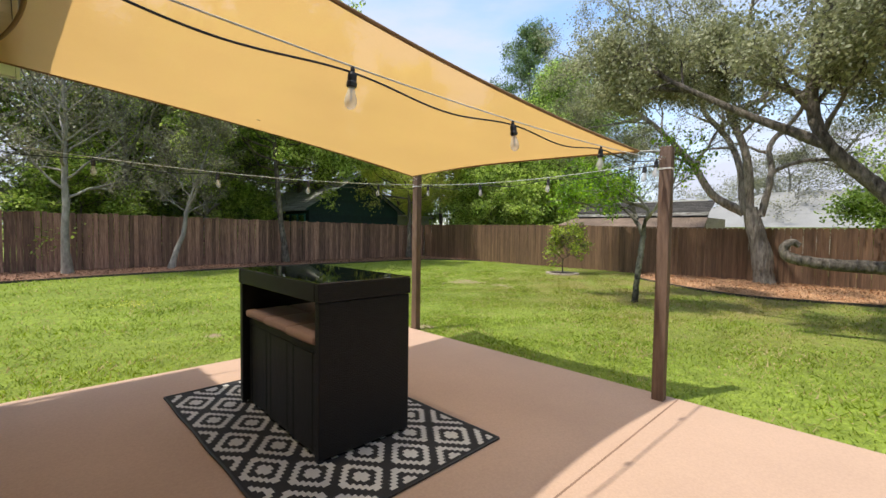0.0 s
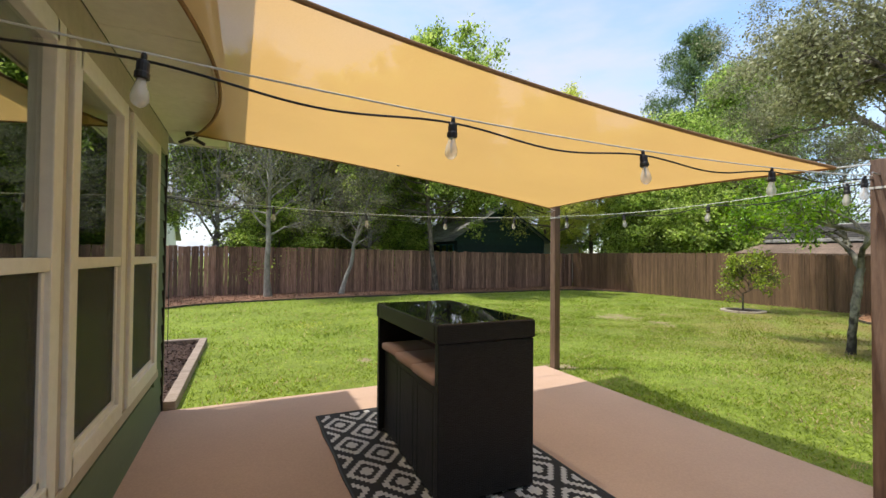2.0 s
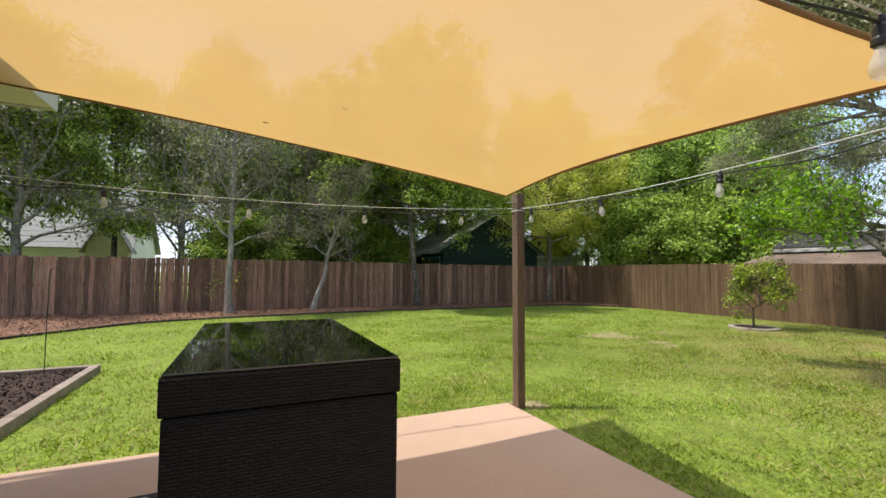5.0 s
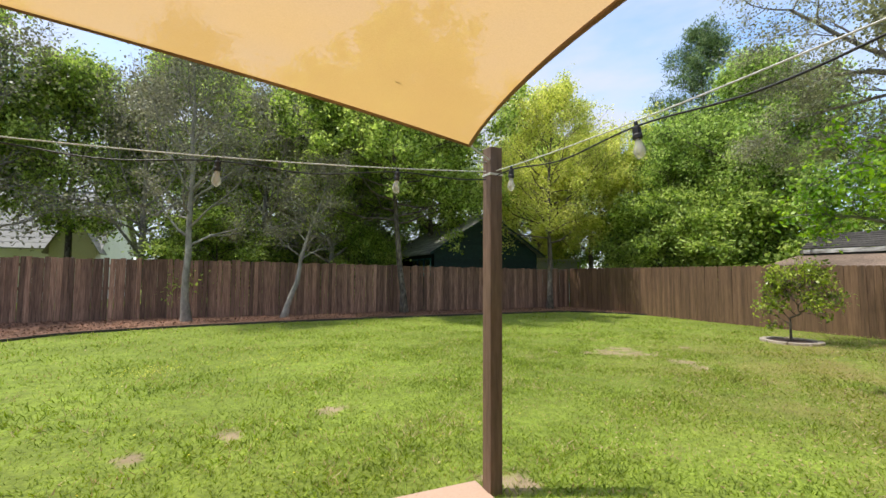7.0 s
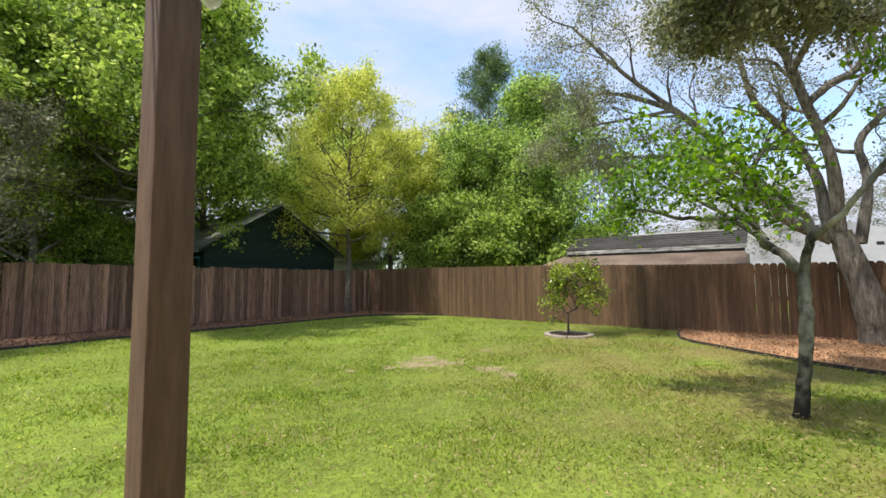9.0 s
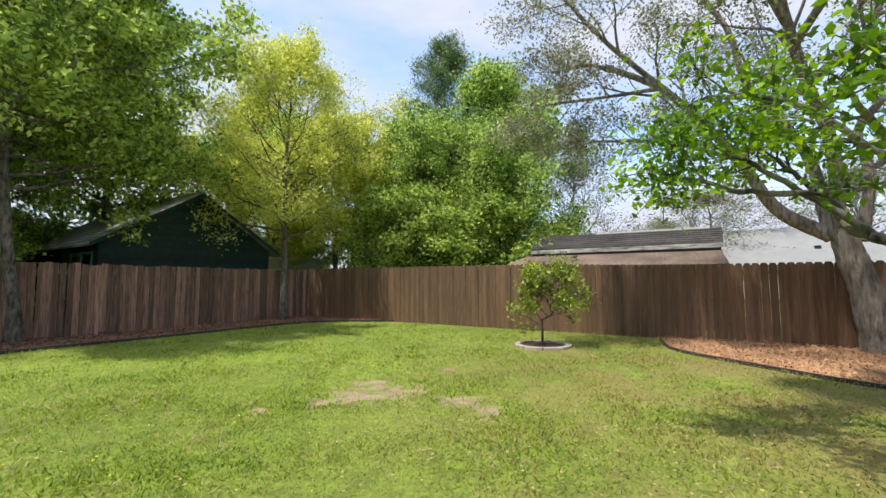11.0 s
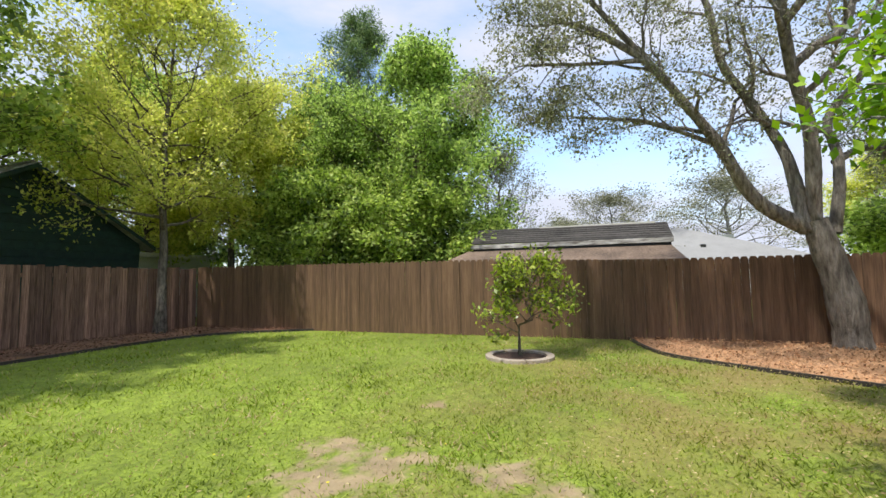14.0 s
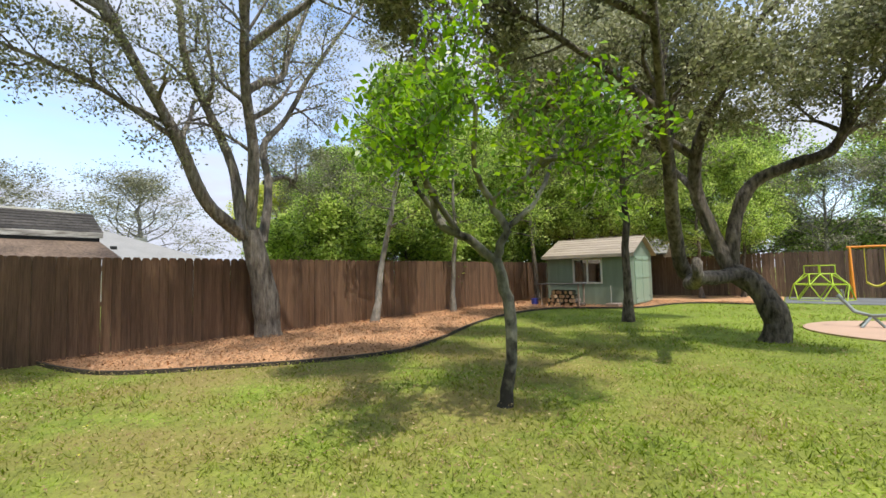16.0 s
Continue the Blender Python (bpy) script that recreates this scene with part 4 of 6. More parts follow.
def build_string(name, a, c, sag, bulbs, first, step):
    """A string of light bulbs: black cable below a pale supporting rope."""
    ob = thing(name, "string of clear bulbs on black cable along a white rope", "string lights", group="string lights round the patio")
    a, c = Vector(a), Vector(c)
    ln = (c - a).length
    at = lambda t, s: a.lerp(c, t) - Vector((0, 0, 4 * s * t * (1 - t)))
    rope("support_rope", [at(k / 24, sag) + Vector((0, 0, 0.02)) for k in range(25)], 0.0032, WIRE_WHITE, ob, "thin white rope")
    pts = []
    ts = [(first + step * k) / ln for k in range(bulbs)]
    for k in range(97):
        t = k / 96
        f = ((t * ln - first) / step) % 1.0
        pts.append(at(t, sag) - Vector((0, 0, 0.035 * math.sin(math.pi * f) ** 2 + 0.002)))
    rope("cable", pts, 0.004, BLACK, ob, "black cable")
    for k, t in enumerate(ts):
        if t > 0.985 or t < 0.01:
            continue
        q = at(t, sag)
        m = Matrix.Translation(q) @ pose(0, 0, 0, 4 * math.sin(k * 2.3), 5 * math.sin(k * 1.7 + 1), 0) @ Matrix.Diagonal((0.9, 0.9, 0.84, 1))
        b = bmesh.new()
        ring_mesh(b, [(0.007, 0.022), (0.009, 0.012), (0.0085, 0.0), (0.016, -0.004), (0.0185, -0.012), (0.0185, -0.04), (0.0215, -0.046), (0.0215, -0.062), (0.017, -0.066)][::-1], 14, m)
        s = part("socket", b, BLACK, ob)
        b = bmesh.new()
        ring_mesh(b, [(0.013, -0.062), (0.0165, -0.085), (0.0245, -0.110), (0.0265, -0.128), (0.023, -0.146), (0.012, -0.158), (0.003, -0.161)][::-1], 16, m)
        bl = part("bulb", b, BULB, s, "clear glass bulb", smooth=True)
        b = bmesh.new()
        ring_mesh(b, [(0.003, -0.13), (0.0042, -0.115), (0.004, -0.08), (0.0055, -0.066)], 8, m)
        part("filament", b, surf("filament_stem", (0.75, 0.68, 0.55), (0.85, 0.8, 0.7), 40, 0.4, 0.0), s)


build_string("string_lights", (-0.40, 1.42, 2.085), (P2[0] - 0.05, P2[1] + 0.03, 2.03), 0.075, 5, 0.44, 0.945)
build_string("string_lights", (P2[0], P2[1] + 0.05, 2.02), (P1[0], P1[1] - 0.05, 2.06), 0.06, 4, 0.13, 0.985)
build_string("string_lights", (P1[0] - 0.05, P1[1], 2.06), (WALL_X + 0.03, 4.80, 2.06), 0.09, 4, 0.61, 0.975)

# flood light under the eave
fl = thing("flood_light", "black twin flood light under the eave", "lamp", (-0.19, 4.68, 2.675))
b = bmesh.new()
ring_mesh(b, [(0.055, -0.022), (0.06, -0.016), (0.06, 0.0)], 18)
part("base", b, BLACK, fl)
for s in (-1, 1):
    b = bmesh.new()
    ring_mesh(b, [(0.009, 0.0), (0.009, 0.05)], 8, pose(s * 0.03, 0, -0.062, 0, s * 20, 0))
    part("arm", b, BLACK, fl)
    b = bmesh.new()
    add_box(b, (-0.055, -0.045, -0.018), (0.055, 0.045, 0.012), 0.01)
    bmesh.ops.transform(b, matrix=pose(s * 0.06, 0.01, -0.072, 18, s * 25, s * 12), verts=b.verts)
    part("head", b, BLACK, fl)
# downpipe-side hook and garden hook
hk = thing("garden_hook", "thin black shepherd's hook in the dark mulch bed", "garden stake", (-0.85, 8.15, 0.0))
pts = [(0, 0, -0.1), (0, 0, 0.6), (0, 0, 1.35)] + [(0.06 - 0.06 * math.cos(a), 0, 1.35 + 0.09 * math.sin(a)) for a in (0.6, 1.2, 1.8, 2.5, 3.1)] + [(0.125, 0, 1.31)]
rope("rod", pts, 0.006, BLACK, hk)

# ---- yard things
def build_tree_ring(at):
    ob = thing("tree_ring", "cast stone ring round the small citrus tree", "edging", at)
    for k in range(9):
        a0, a1 = 2 * math.pi * k / 9 + 0.02, 2 * math.pi * (k + 1) / 9 - 0.02
        b = bmesh.new()
        strip(b, [(0.5 * math.cos(a0 + (a1 - a0) * i / 5), 0.5 * math.sin(a0 + (a1 - a0) * i / 5)) for i in range(6)], 0.062, -0.02, 0.055)
        bmesh.ops.bevel(b, geom=b.edges[:], offset=0.008, segments=1, affect='EDGES')
        part("stone", b, STONE, ob)
    b = bmesh.new()
    ring_mesh(b, [(0.44, -0.02), (0.44, 0.02), (0.25, 0.04), (0.03, 0.045)], 20)
    part("soil", b, DARK_MULCH, ob, "dark mulch inside the ring")


SAP = (13.45, 7.70)
build_tree_ring((*SAP, 0))
crown_tree("citrus_tree", "small young citrus tree with glossy green leaves in a stone ring", (*SAP, 0.03), 1.30, 0.36, 0.52, LEAF_CITRUS, BARK_DARK, 5, trunk_r=0.028, limbs=14,
           per_tip=2.7, leaf_size=0.085, scatter=0.06, kids=(0, 3, 4), depth=2, angle=0.68, width=0.27, up=0.04)


def build_shed():
    ob = thing("garden_shed", "small sage green garden shed with a shingled gable roof", "shed", (11.2, -7.95, 0))
    L, D, H, R = 2.95, 2.8, 1.82, 2.40
    b = bmesh.new()
    t = 0.08
    wx0, wx1, wz0, wz1 = 0.98, 1.92, 0.84, 1.62
    for lo, hi in (((0, -t, 0), (wx0, 0, H)), ((wx1, -t, 0), (L, 0, H)), ((wx0, -t, 0), (wx1, 0, wz0)), ((wx0, -t, wz1), (wx1, 0, H)), ((L - t, -D, 0), (L, -t, H)), ((0, -D, 0), (L, -D + t, H)), ((0, -D + t, 0), (t, -t, H))):
        add_box(b, lo, hi)
    for x in (0, L - t):
        vs = [b.verts.new(v) for v in ((x, 0, H), (x, -D, H), (x, -D / 2, R), (x + t, 0, H), (x + t, -D, H), (x + t, -D / 2, R))]
        for q in ((0, 2, 1), (3, 4, 5), (0, 3, 5, 2), (2, 5, 4, 1)):
            b.faces.new([vs[i] for i in q])
    part("wall", b, SHED_GREEN, ob)
    for k in range(8):
        if 0.8 < k * 0.4 + 0.2 < 2.0:
            continue
        part("batten", box((k * 0.4 + 0.2, 0.0, 0.05), (k * 0.4 + 0.212, 0.006, H - 0.02)), SHED_GREEN, ob)
    for s in (0, 1):
        n = 7
        for k in range(n):
            f0, f1 = k / n, (k + 1) / n + 0.03
            y0, y1 = 0.16 - (D / 2 + 0.16) * f0, 0.16 - (D / 2 + 0.16) * f1
            z0, z1 = H - 0.05 + (R - H + 0.1) * f0, H - 0.05 + (R - H + 0.1) * f1
            if s:
                y0, y1 = -D - y0, -D - y1
            b = bmesh.new()
            vs = [b.verts.new(v) for v in ((-0.16, y0, z0 + 0.025), (L + 0.16, y0, z0 + 0.025), (L + 0.16, y1, z1 + 0.012), (-0.16, y1, z1 + 0.012), (-0.16, y0, z0 - 0.01), (L + 0.16, y0, z0 - 0.01), (L + 0.16, y1, z1 - 0.01), (-0.16, y1, z1 - 0.01))]
            for q in ((0, 1, 2, 3), (7, 6, 5, 4), (0, 4, 5, 1), (3, 2, 6, 7), (0, 3, 7, 4), (1, 5, 6, 2)):
                b.faces.new([vs[i] for i in q])
            part("shingle_course", b, SHED_ROOF, ob)
    part("fascia", box((-0.17, 0.15, H - 0.13), (L + 0.17, 0.175, H - 0.01), 0.004), SHED_ROOF_TRIM, ob)
    w = part("window_frame", box((wx0 - 0.06, 0.0, wz0 - 0.06), (wx1 + 0.06, 0.02, wz0), 0.004), WHITE, ob)
    for lo, hi in (((wx0 - 0.06, wz1), (wx1 + 0.06, wz1 + 0.06)), ((wx0 - 0.06, wz0), (wx0, wz1)), ((wx1, wz0), (wx1 + 0.06, wz1)), (((wx0 + wx1) / 2 - 0.025, wz0), ((wx0 + wx1) / 2 + 0.025, wz1))):
        part("window_bar", box((lo[0], -0.02, lo[1]), (hi[0], 0.022, hi[1]), 0.004), WHITE, ob, "white window frame")
    for a, c in ((wx0, (wx0 + wx1) / 2 - 0.025), ((wx0 + wx1) / 2 + 0.025, wx1)):
        part("pane", box((a, -0.03, wz0), (c, -0.026, wz1)), PANE, ob)
    part("dark_interior", box((t, -D + t, 0.02), (L - t, -D + t + 0.02, H)), ROOM_DARK, ob)
    for y0, y1 in ((-0.50, -1.38), (-1.42, -2.30)):
        d = part("door", box((-0.03, y1, 0.06), (0.0, y0, H - 0.1), 0.004), SHED_DOOR, ob, "light green shed door")
        for z in (0.10, 0.95, 1.58):
            part("rail", box((-0.042, y1 + 0.02, z), (-0.03, y0 - 0.02, z + 0.09), 0.002), SHED_DOOR, d)
        for z in (0.25, 1.6):
            part("hinge", box((-0.047, (y0 if y0 > -0.6 else y1 + 0.15) - 0.15, z), (-0.042, y0 if y0 > -0.6 else y1 + 0.15, z + 0.03)), BLACK, d)
    part("latch", box((-0.06, -1.44, 0.98), (-0.04, -1.36, 1.01)), STEEL, ob)
    part("corner_trim", box((-0.012, -0.07, 0), (0.07, 0.012, H - 0.12), 0.003), SHED_DOOR, ob)
    part("corner_trim", box((L - 0.07, -0.07, 0), (L + 0.012, 0.012, H - 0.12), 0.003), SHED_GREEN, ob)
    part("skid", box((0.0, -D, -0.02), (L, -0.01, 0.06)), BLACK, ob)


SHED_ROOF = surf("tan_shingles", (0.30, 0.25, 0.20), (0.42, 0.36, 0.29), 30, 0.95, 0.4, stain=0.12, rand=0.06)
SHED_ROOF_TRIM = surf("tan_fascia", (0.36, 0.31, 0.25), (0.44, 0.38, 0.31), 20, 0.8, 0.1)
build_shed()


def build_log(at, r, ln, rz, ry):
    ob = thing("firewood_log", "split firewood log with a pale cut end", "firewood", at, group="logs in the firewood pile")
    b = bmesh.new()
    ring_mesh(b, [(r, -ln / 2), (r * 1.05, 0), (r * 0.96, ln / 2)], 9, pose(0, 0, 0, 90, 0, rz))
    part("bark", b, BARK_DARK, ob)
    b = bmesh.new()
    ring_mesh(b, [(r * 0.9, ln / 2), (r * 0.88, ln / 2 + 0.006)], 9, pose(0, 0, 0, 90, 0, rz) @ Matrix.Diagonal((1, 1, -1, 1)))
    part("cut_end", b, CUT_WOOD, ob, "pale cut end")
    return ob


CUT_WOOD = surf("cut_wood", (0.42, 0.28, 0.16), (0.58, 0.42, 0.27), 25, 0.9, 0.2, stain=0.2)
rl = random.Random(4)
for row in range(4):
    for k in range(8 - row):
        build_log((12.72 + 0.158 * k + row * 0.079 + rl.uniform(-0.02, 0.02), -7.35 + rl.uniform(-0.05, 0.05), 0.085 + row * 0.14), rl.uniform(0.062, 0.082), 0.46, rl.uniform(-12, 12), 0)
rk = thing("firewood_rack", "low roofed wooden rack over the firewood", "rack", (12.65, -7.62, 0))
for x in (0.0, 1.36):
    for y in (0.0, 0.46):
        part("leg", box((x, y, 0), (x + 0.05, y + 0.05, 0.78), 0.003), WOOD_GREY, rk)
part("roof", box((-0.06, -0.06, 0.78), (1.48, 0.60, 0.81), 0.004), OLD_ROOF, rk)
bk = thing("bucket", "blue plastic bucket beside the firewood", "bucket", (14.35, -7.2, 0.0))
b = bmesh.new()
ring_mesh(b, [(0.11, 0.0), (0.135, 0.25), (0.145, 0.26), (0.145, 0.275), (0.125, 0.275), (0.10, 0.03)], 18)
part("shell", b, surf("blue_plastic", (0.03, 0.05, 0.35), (0.04, 0.07, 0.45), 20, 0.4, 0.0), bk)
rope("bail", [(0.14 * math.cos(a), 0.02, 0.26 + 0.13 * math.sin(a)) for a in np.linspace(0, math.pi, 9)], 0.004, STEEL, bk)
sk = thing("garden_faucet", "thin grey standpipe in front of the shed", "faucet", (11.75, -7.62, 0))
rope("pipe", [(0, 0, -0.05), (0, 0, 0.6), (0, 0.02, 0.72)], 0.018, WIRE_WHITE, sk)
part("step", box((-0.28, -0.25, 0.0), (0.12, 0.25, 0.14), 0.01), WOOD_GREY, sk)

# playground: climbing dome, swing frame, seesaw
LIME = surf("lime_painted_steel", (0.42, 0.60, 0.03), (0.5, 0.68, 0.05), 20, 0.35, 0.0, stain=0.05)
ORANGE = surf("orange_painted_steel", (0.75, 0.25, 0.02), (0.82, 0.3, 0.03), 20, 0.4, 0.0, stain=0.06)
GREY_STEEL = surf("grey_painted_steel", (0.22, 0.27, 0.27), (0.28, 0.33, 0.33), 20, 0.4, 0.0, stain=0.06)
dome = thing("climbing_dome", "lime green geodesic climbing dome", "climbing frame", (6.25, -13.4, 0.02))
rings = [[(0.9 * math.cos(a), 0.9 * math.sin(a), 0.0) for a in np.arange(8) * math.pi / 4],
         [(0.8 * math.cos(a), 0.8 * math.sin(a), 0.55) for a in np.arange(8) * math.pi / 4 + math.pi / 8],
         [(0.42 * math.cos(a), 0.42 * math.sin(a), 0.92) for a in np.arange(8) * math.pi / 4]]
for lv, ring in enumerate(rings):
    for k in range(8):
        rope("bar", [ring[k], ring[(k + 1) % 8]], 0.018, LIME, dome)
        if lv < 2:
            up = rings[lv + 1]
            for j in (k, (k - 1) % 8) if lv == 0 else (k, (k + 1) % 8):
                rope("bar", [ring[k], up[j]], 0.018, LIME, dome)
for k in (0, 2, 4, 6):
    x, y, z = rings[2][k]
    rope("upright", [(x, y, z), (x, y, z + 0.30)], 0.018, LIME, dome)
    x2, y2, z2 = rings[2][(k + 2) % 8]
    rope("rail", [(x, y, z + 0.30), (x2, y2, z2 + 0.30)], 0.018, LIME, dome)
swing = thing("swing_set", "orange swing frame with a yellow belt swing", "swing", (5.25, -14.0, 0.02))
for x in (0.12, -2.4):
    rope("leg", [(x, 0.6, 0), (x, 0.02, 1.85)], 0.035, ORANGE, swing)
    rope("leg", [(x, -0.6, 0), (x, -0.02, 1.85)], 0.035, ORANGE, swing)
rope("top_bar", [(0.2, 0, 1.85), (-2.5, 0, 1.85)], 0.045, ORANGE, swing)
YEL = surf("yellow_plastic", (0.62, 0.55, 0.04), (0.7, 0.62, 0.06), 20, 0.4, 0.0)
for x in (-0.25, -1.4):
    for s in (0, 0.5):
        rope("chain", [(x - s, 0, 1.85), (x - s, 0, 0.6)], 0.012, YEL, swing)
    rope("seat", [(x - 0.5 * f, 0, 0.6 - 0.14 * math.sin(math.pi * f)) for f in np.linspace(0, 1, 9)], 0.04, YEL, swing)
saw = thing("seesaw", "grey steel seesaw on the round concrete pad", "seesaw", (6.0, -4.55, 0.035))
rope("foot", [(0.05, -0.15, 0.0), (-0.12, 0.0, 0.22), (0.05, 0.15, 0.0)], 0.025, GREY_STEEL, saw)
rope("beam", [(0.35, 0.0, 0.62), (0.12, 0.0, 0.30), (-0.12, 0, 0.22), (-0.6, 0, 0.26), (-1.5, 0, 0.4)], 0.035, GREY_STEEL, saw)
rope("handle", [(0.28, -0.14, 0.72), (0.25, 0, 0.55), (0.28, 0.14, 0.72)], 0.014, GREY_STEEL, saw)
rope("brace", [(-0.12, 0, 0.22), (-0.3, 0.0, 0.0)], 0.025, GREY_STEEL, saw)

# ---- trees of the yard
OX = 15.6
P_OAK = dict(kids=(0, 4, 5, 7), angle=0.85, ratio=0.55, wob=0.2, up=0.02, step=0.22, taper=0.3)
limb_tree("oak_tree", "large old oak with pale limbs and sparse grey-green leaves", (15.65, 2.35, 0), [
    ([(15.65, 2.35, -0.05), (15.62, 2.45, 0.9), (15.6, 2.66, 1.75), (15.6, 2.78, 2.25)], 0.26, 0.19, 0),
    ([(OX, 2.9, 2.1), (15.4, 3.7, 2.67), (15.2, 4.25, 3.65), (14.9, 4.85, 4.45), (14.5, 5.5, 5.15), (13.9, 6.4, 5.6)], 0.125, 0.05, 3.2),
    ([(OX, 2.92, 2.2), (15.7, 3.08, 3.44), (15.8, 3.45, 4.41), (15.5, 4.05, 5.3), (15.2, 4.3, 6.3), (15.0, 4.8, 7.2)], 0.11, 0.04, 2.6),
    ([(OX, 2.78, 2.2), (15.3, 2.86, 3.72), (14.9, 3.23, 4.95), (14.2, 3.55, 6.1), (13.4, 3.7, 7.0)], 0.125, 0.045, 2.8),
    ([(14.95, 3.17, 4.83), (15.0, 2.81, 5.14), (15.1, 2.37, 5.42), (15.2, 2.03, 6.37), (15.3, 1.4, 7.9)], 0.09, 0.04, 2.4),
    ([(OX, 2.5, 2.0), (15.7, 2.31, 3.24), (15.8, 2.38, 4.09), (15.9, 1.78, 4.91), (15.7, 1.24, 6.1), (15.4, 0.2, 7.9)], 0.095, 0.04, 2.5),
    ([(15.2, 4.25, 3.65), (14.95, 5.4, 4.15), (14.6, 6.6, 4.3)], 0.05, 0.025, 1.8),
    ([(14.7, 5.2, 4.9), (13.8, 6.4, 6.1), (13.0, 7.2, 7.1)], 0.06, 0.03, 2.6),
    ([(14.4, 3.5, 5.8), (13.2, 4.2, 6.8), (12.2, 5.2, 7.5)], 0.07, 0.03, 2.8),
    ([(14.6, 3.4, 5.4), (13.2, 2.6, 6.4), (12.0, 2.2, 7.2)], 0.07, 0.03, 2.6),
    ([(14.5, 5.5, 5.15), (13.9, 6.6, 5.0), (13.2, 7.4, 4.8)], 0.045, 0.02, 2.0),
    ([(15.8, 2.34, 3.3), (16.2, 1.7, 3.6), (16.8, 1.0, 3.7), (17.4, 0.6, 4.3)], 0.07, 0.03, 1.6),
], LEAF_OAK, BARK_OAK, 11, P_OAK, 7.5, 0.055, 0.13, depth=3, width=0.3)

P_BENT = dict(kids=(0, 4, 6, 6), angle=0.85, ratio=0.6, wob=0.2, up=0.02, step=0.16, taper=0.35)
limb_tree("bent_tree", "small crooked laurel tree with lichened bark and bright leaves", (9.2, 3.55, 0), [
    ([(9.2, 3.55, -0.05), (9.13, 3.5, 0.45), (9.18, 3.46, 1.0), (9.3, 3.46, 1.40)], 0.064, 0.052, 0),
    ([(9.3, 3.46, 1.37), (9.5, 3.62, 1.58), (9.7, 3.78, 1.72), (9.76, 3.83, 1.85), (9.74, 3.85, 2.02)], 0.05, 0.033, None),
    ([(9.74, 3.82, 1.9), (9.66, 3.93, 1.98), (9.60, 4.0, 2.03)], 0.026, 0.018, None),
    ([(9.58, 3.69, 1.66), (9.6, 4.05, 2.0), (9.5, 4.35, 2.25), (9.4, 4.6, 2.4)], 0.03, 0.015, 0.85),
    ([(9.7, 3.75, 1.75), (9.85, 3.95, 2.05), (9.8, 4.2, 2.35)], 0.033, 0.016, 0.7),
    ([(9.3, 3.46, 1.38), (9.2, 3.4, 1.68), (9.36, 3.4, 1.93), (9.05, 3.55, 2.03), (8.7, 3.75, 2.12), (8.45, 3.95, 2.3)], 0.045, 0.02, 0.9),
    ([(8.7, 3.8, 2.12), (8.45, 3.75, 2.2), (8.15, 3.75, 2.25)], 0.028, 0.013, 0.7),
    ([(9.36, 3.4, 1.93), (9.35, 3.7, 2.25), (9.0, 4.2, 2.6), (8.85, 4.7, 2.7)], 0.033, 0.016, 0.85),
    ([(9.2, 3.4, 1.68), (9.0, 3.1, 2.0), (8.95, 2.8, 2.45), (8.8, 2.6, 2.9)], 0.032, 0.012, 0.75),
    ([(9.0, 3.1, 2.0), (9.2, 2.9, 2.3), (9.25, 2.6, 2.6)], 0.02, 0.008, None),
    ([(9.62, 4.0, 2.0), (9.3, 4.5, 2.02), (9.1, 4.75, 2.1), (9.0, 4.95, 2.15)], 0.026, 0.012, 0.7),
], LEAF_BRIGHT, BARK_LICHEN, 23, P_BENT, 7.5, 0.066, 0.085, depth=2, width=0.27, start=0.6)

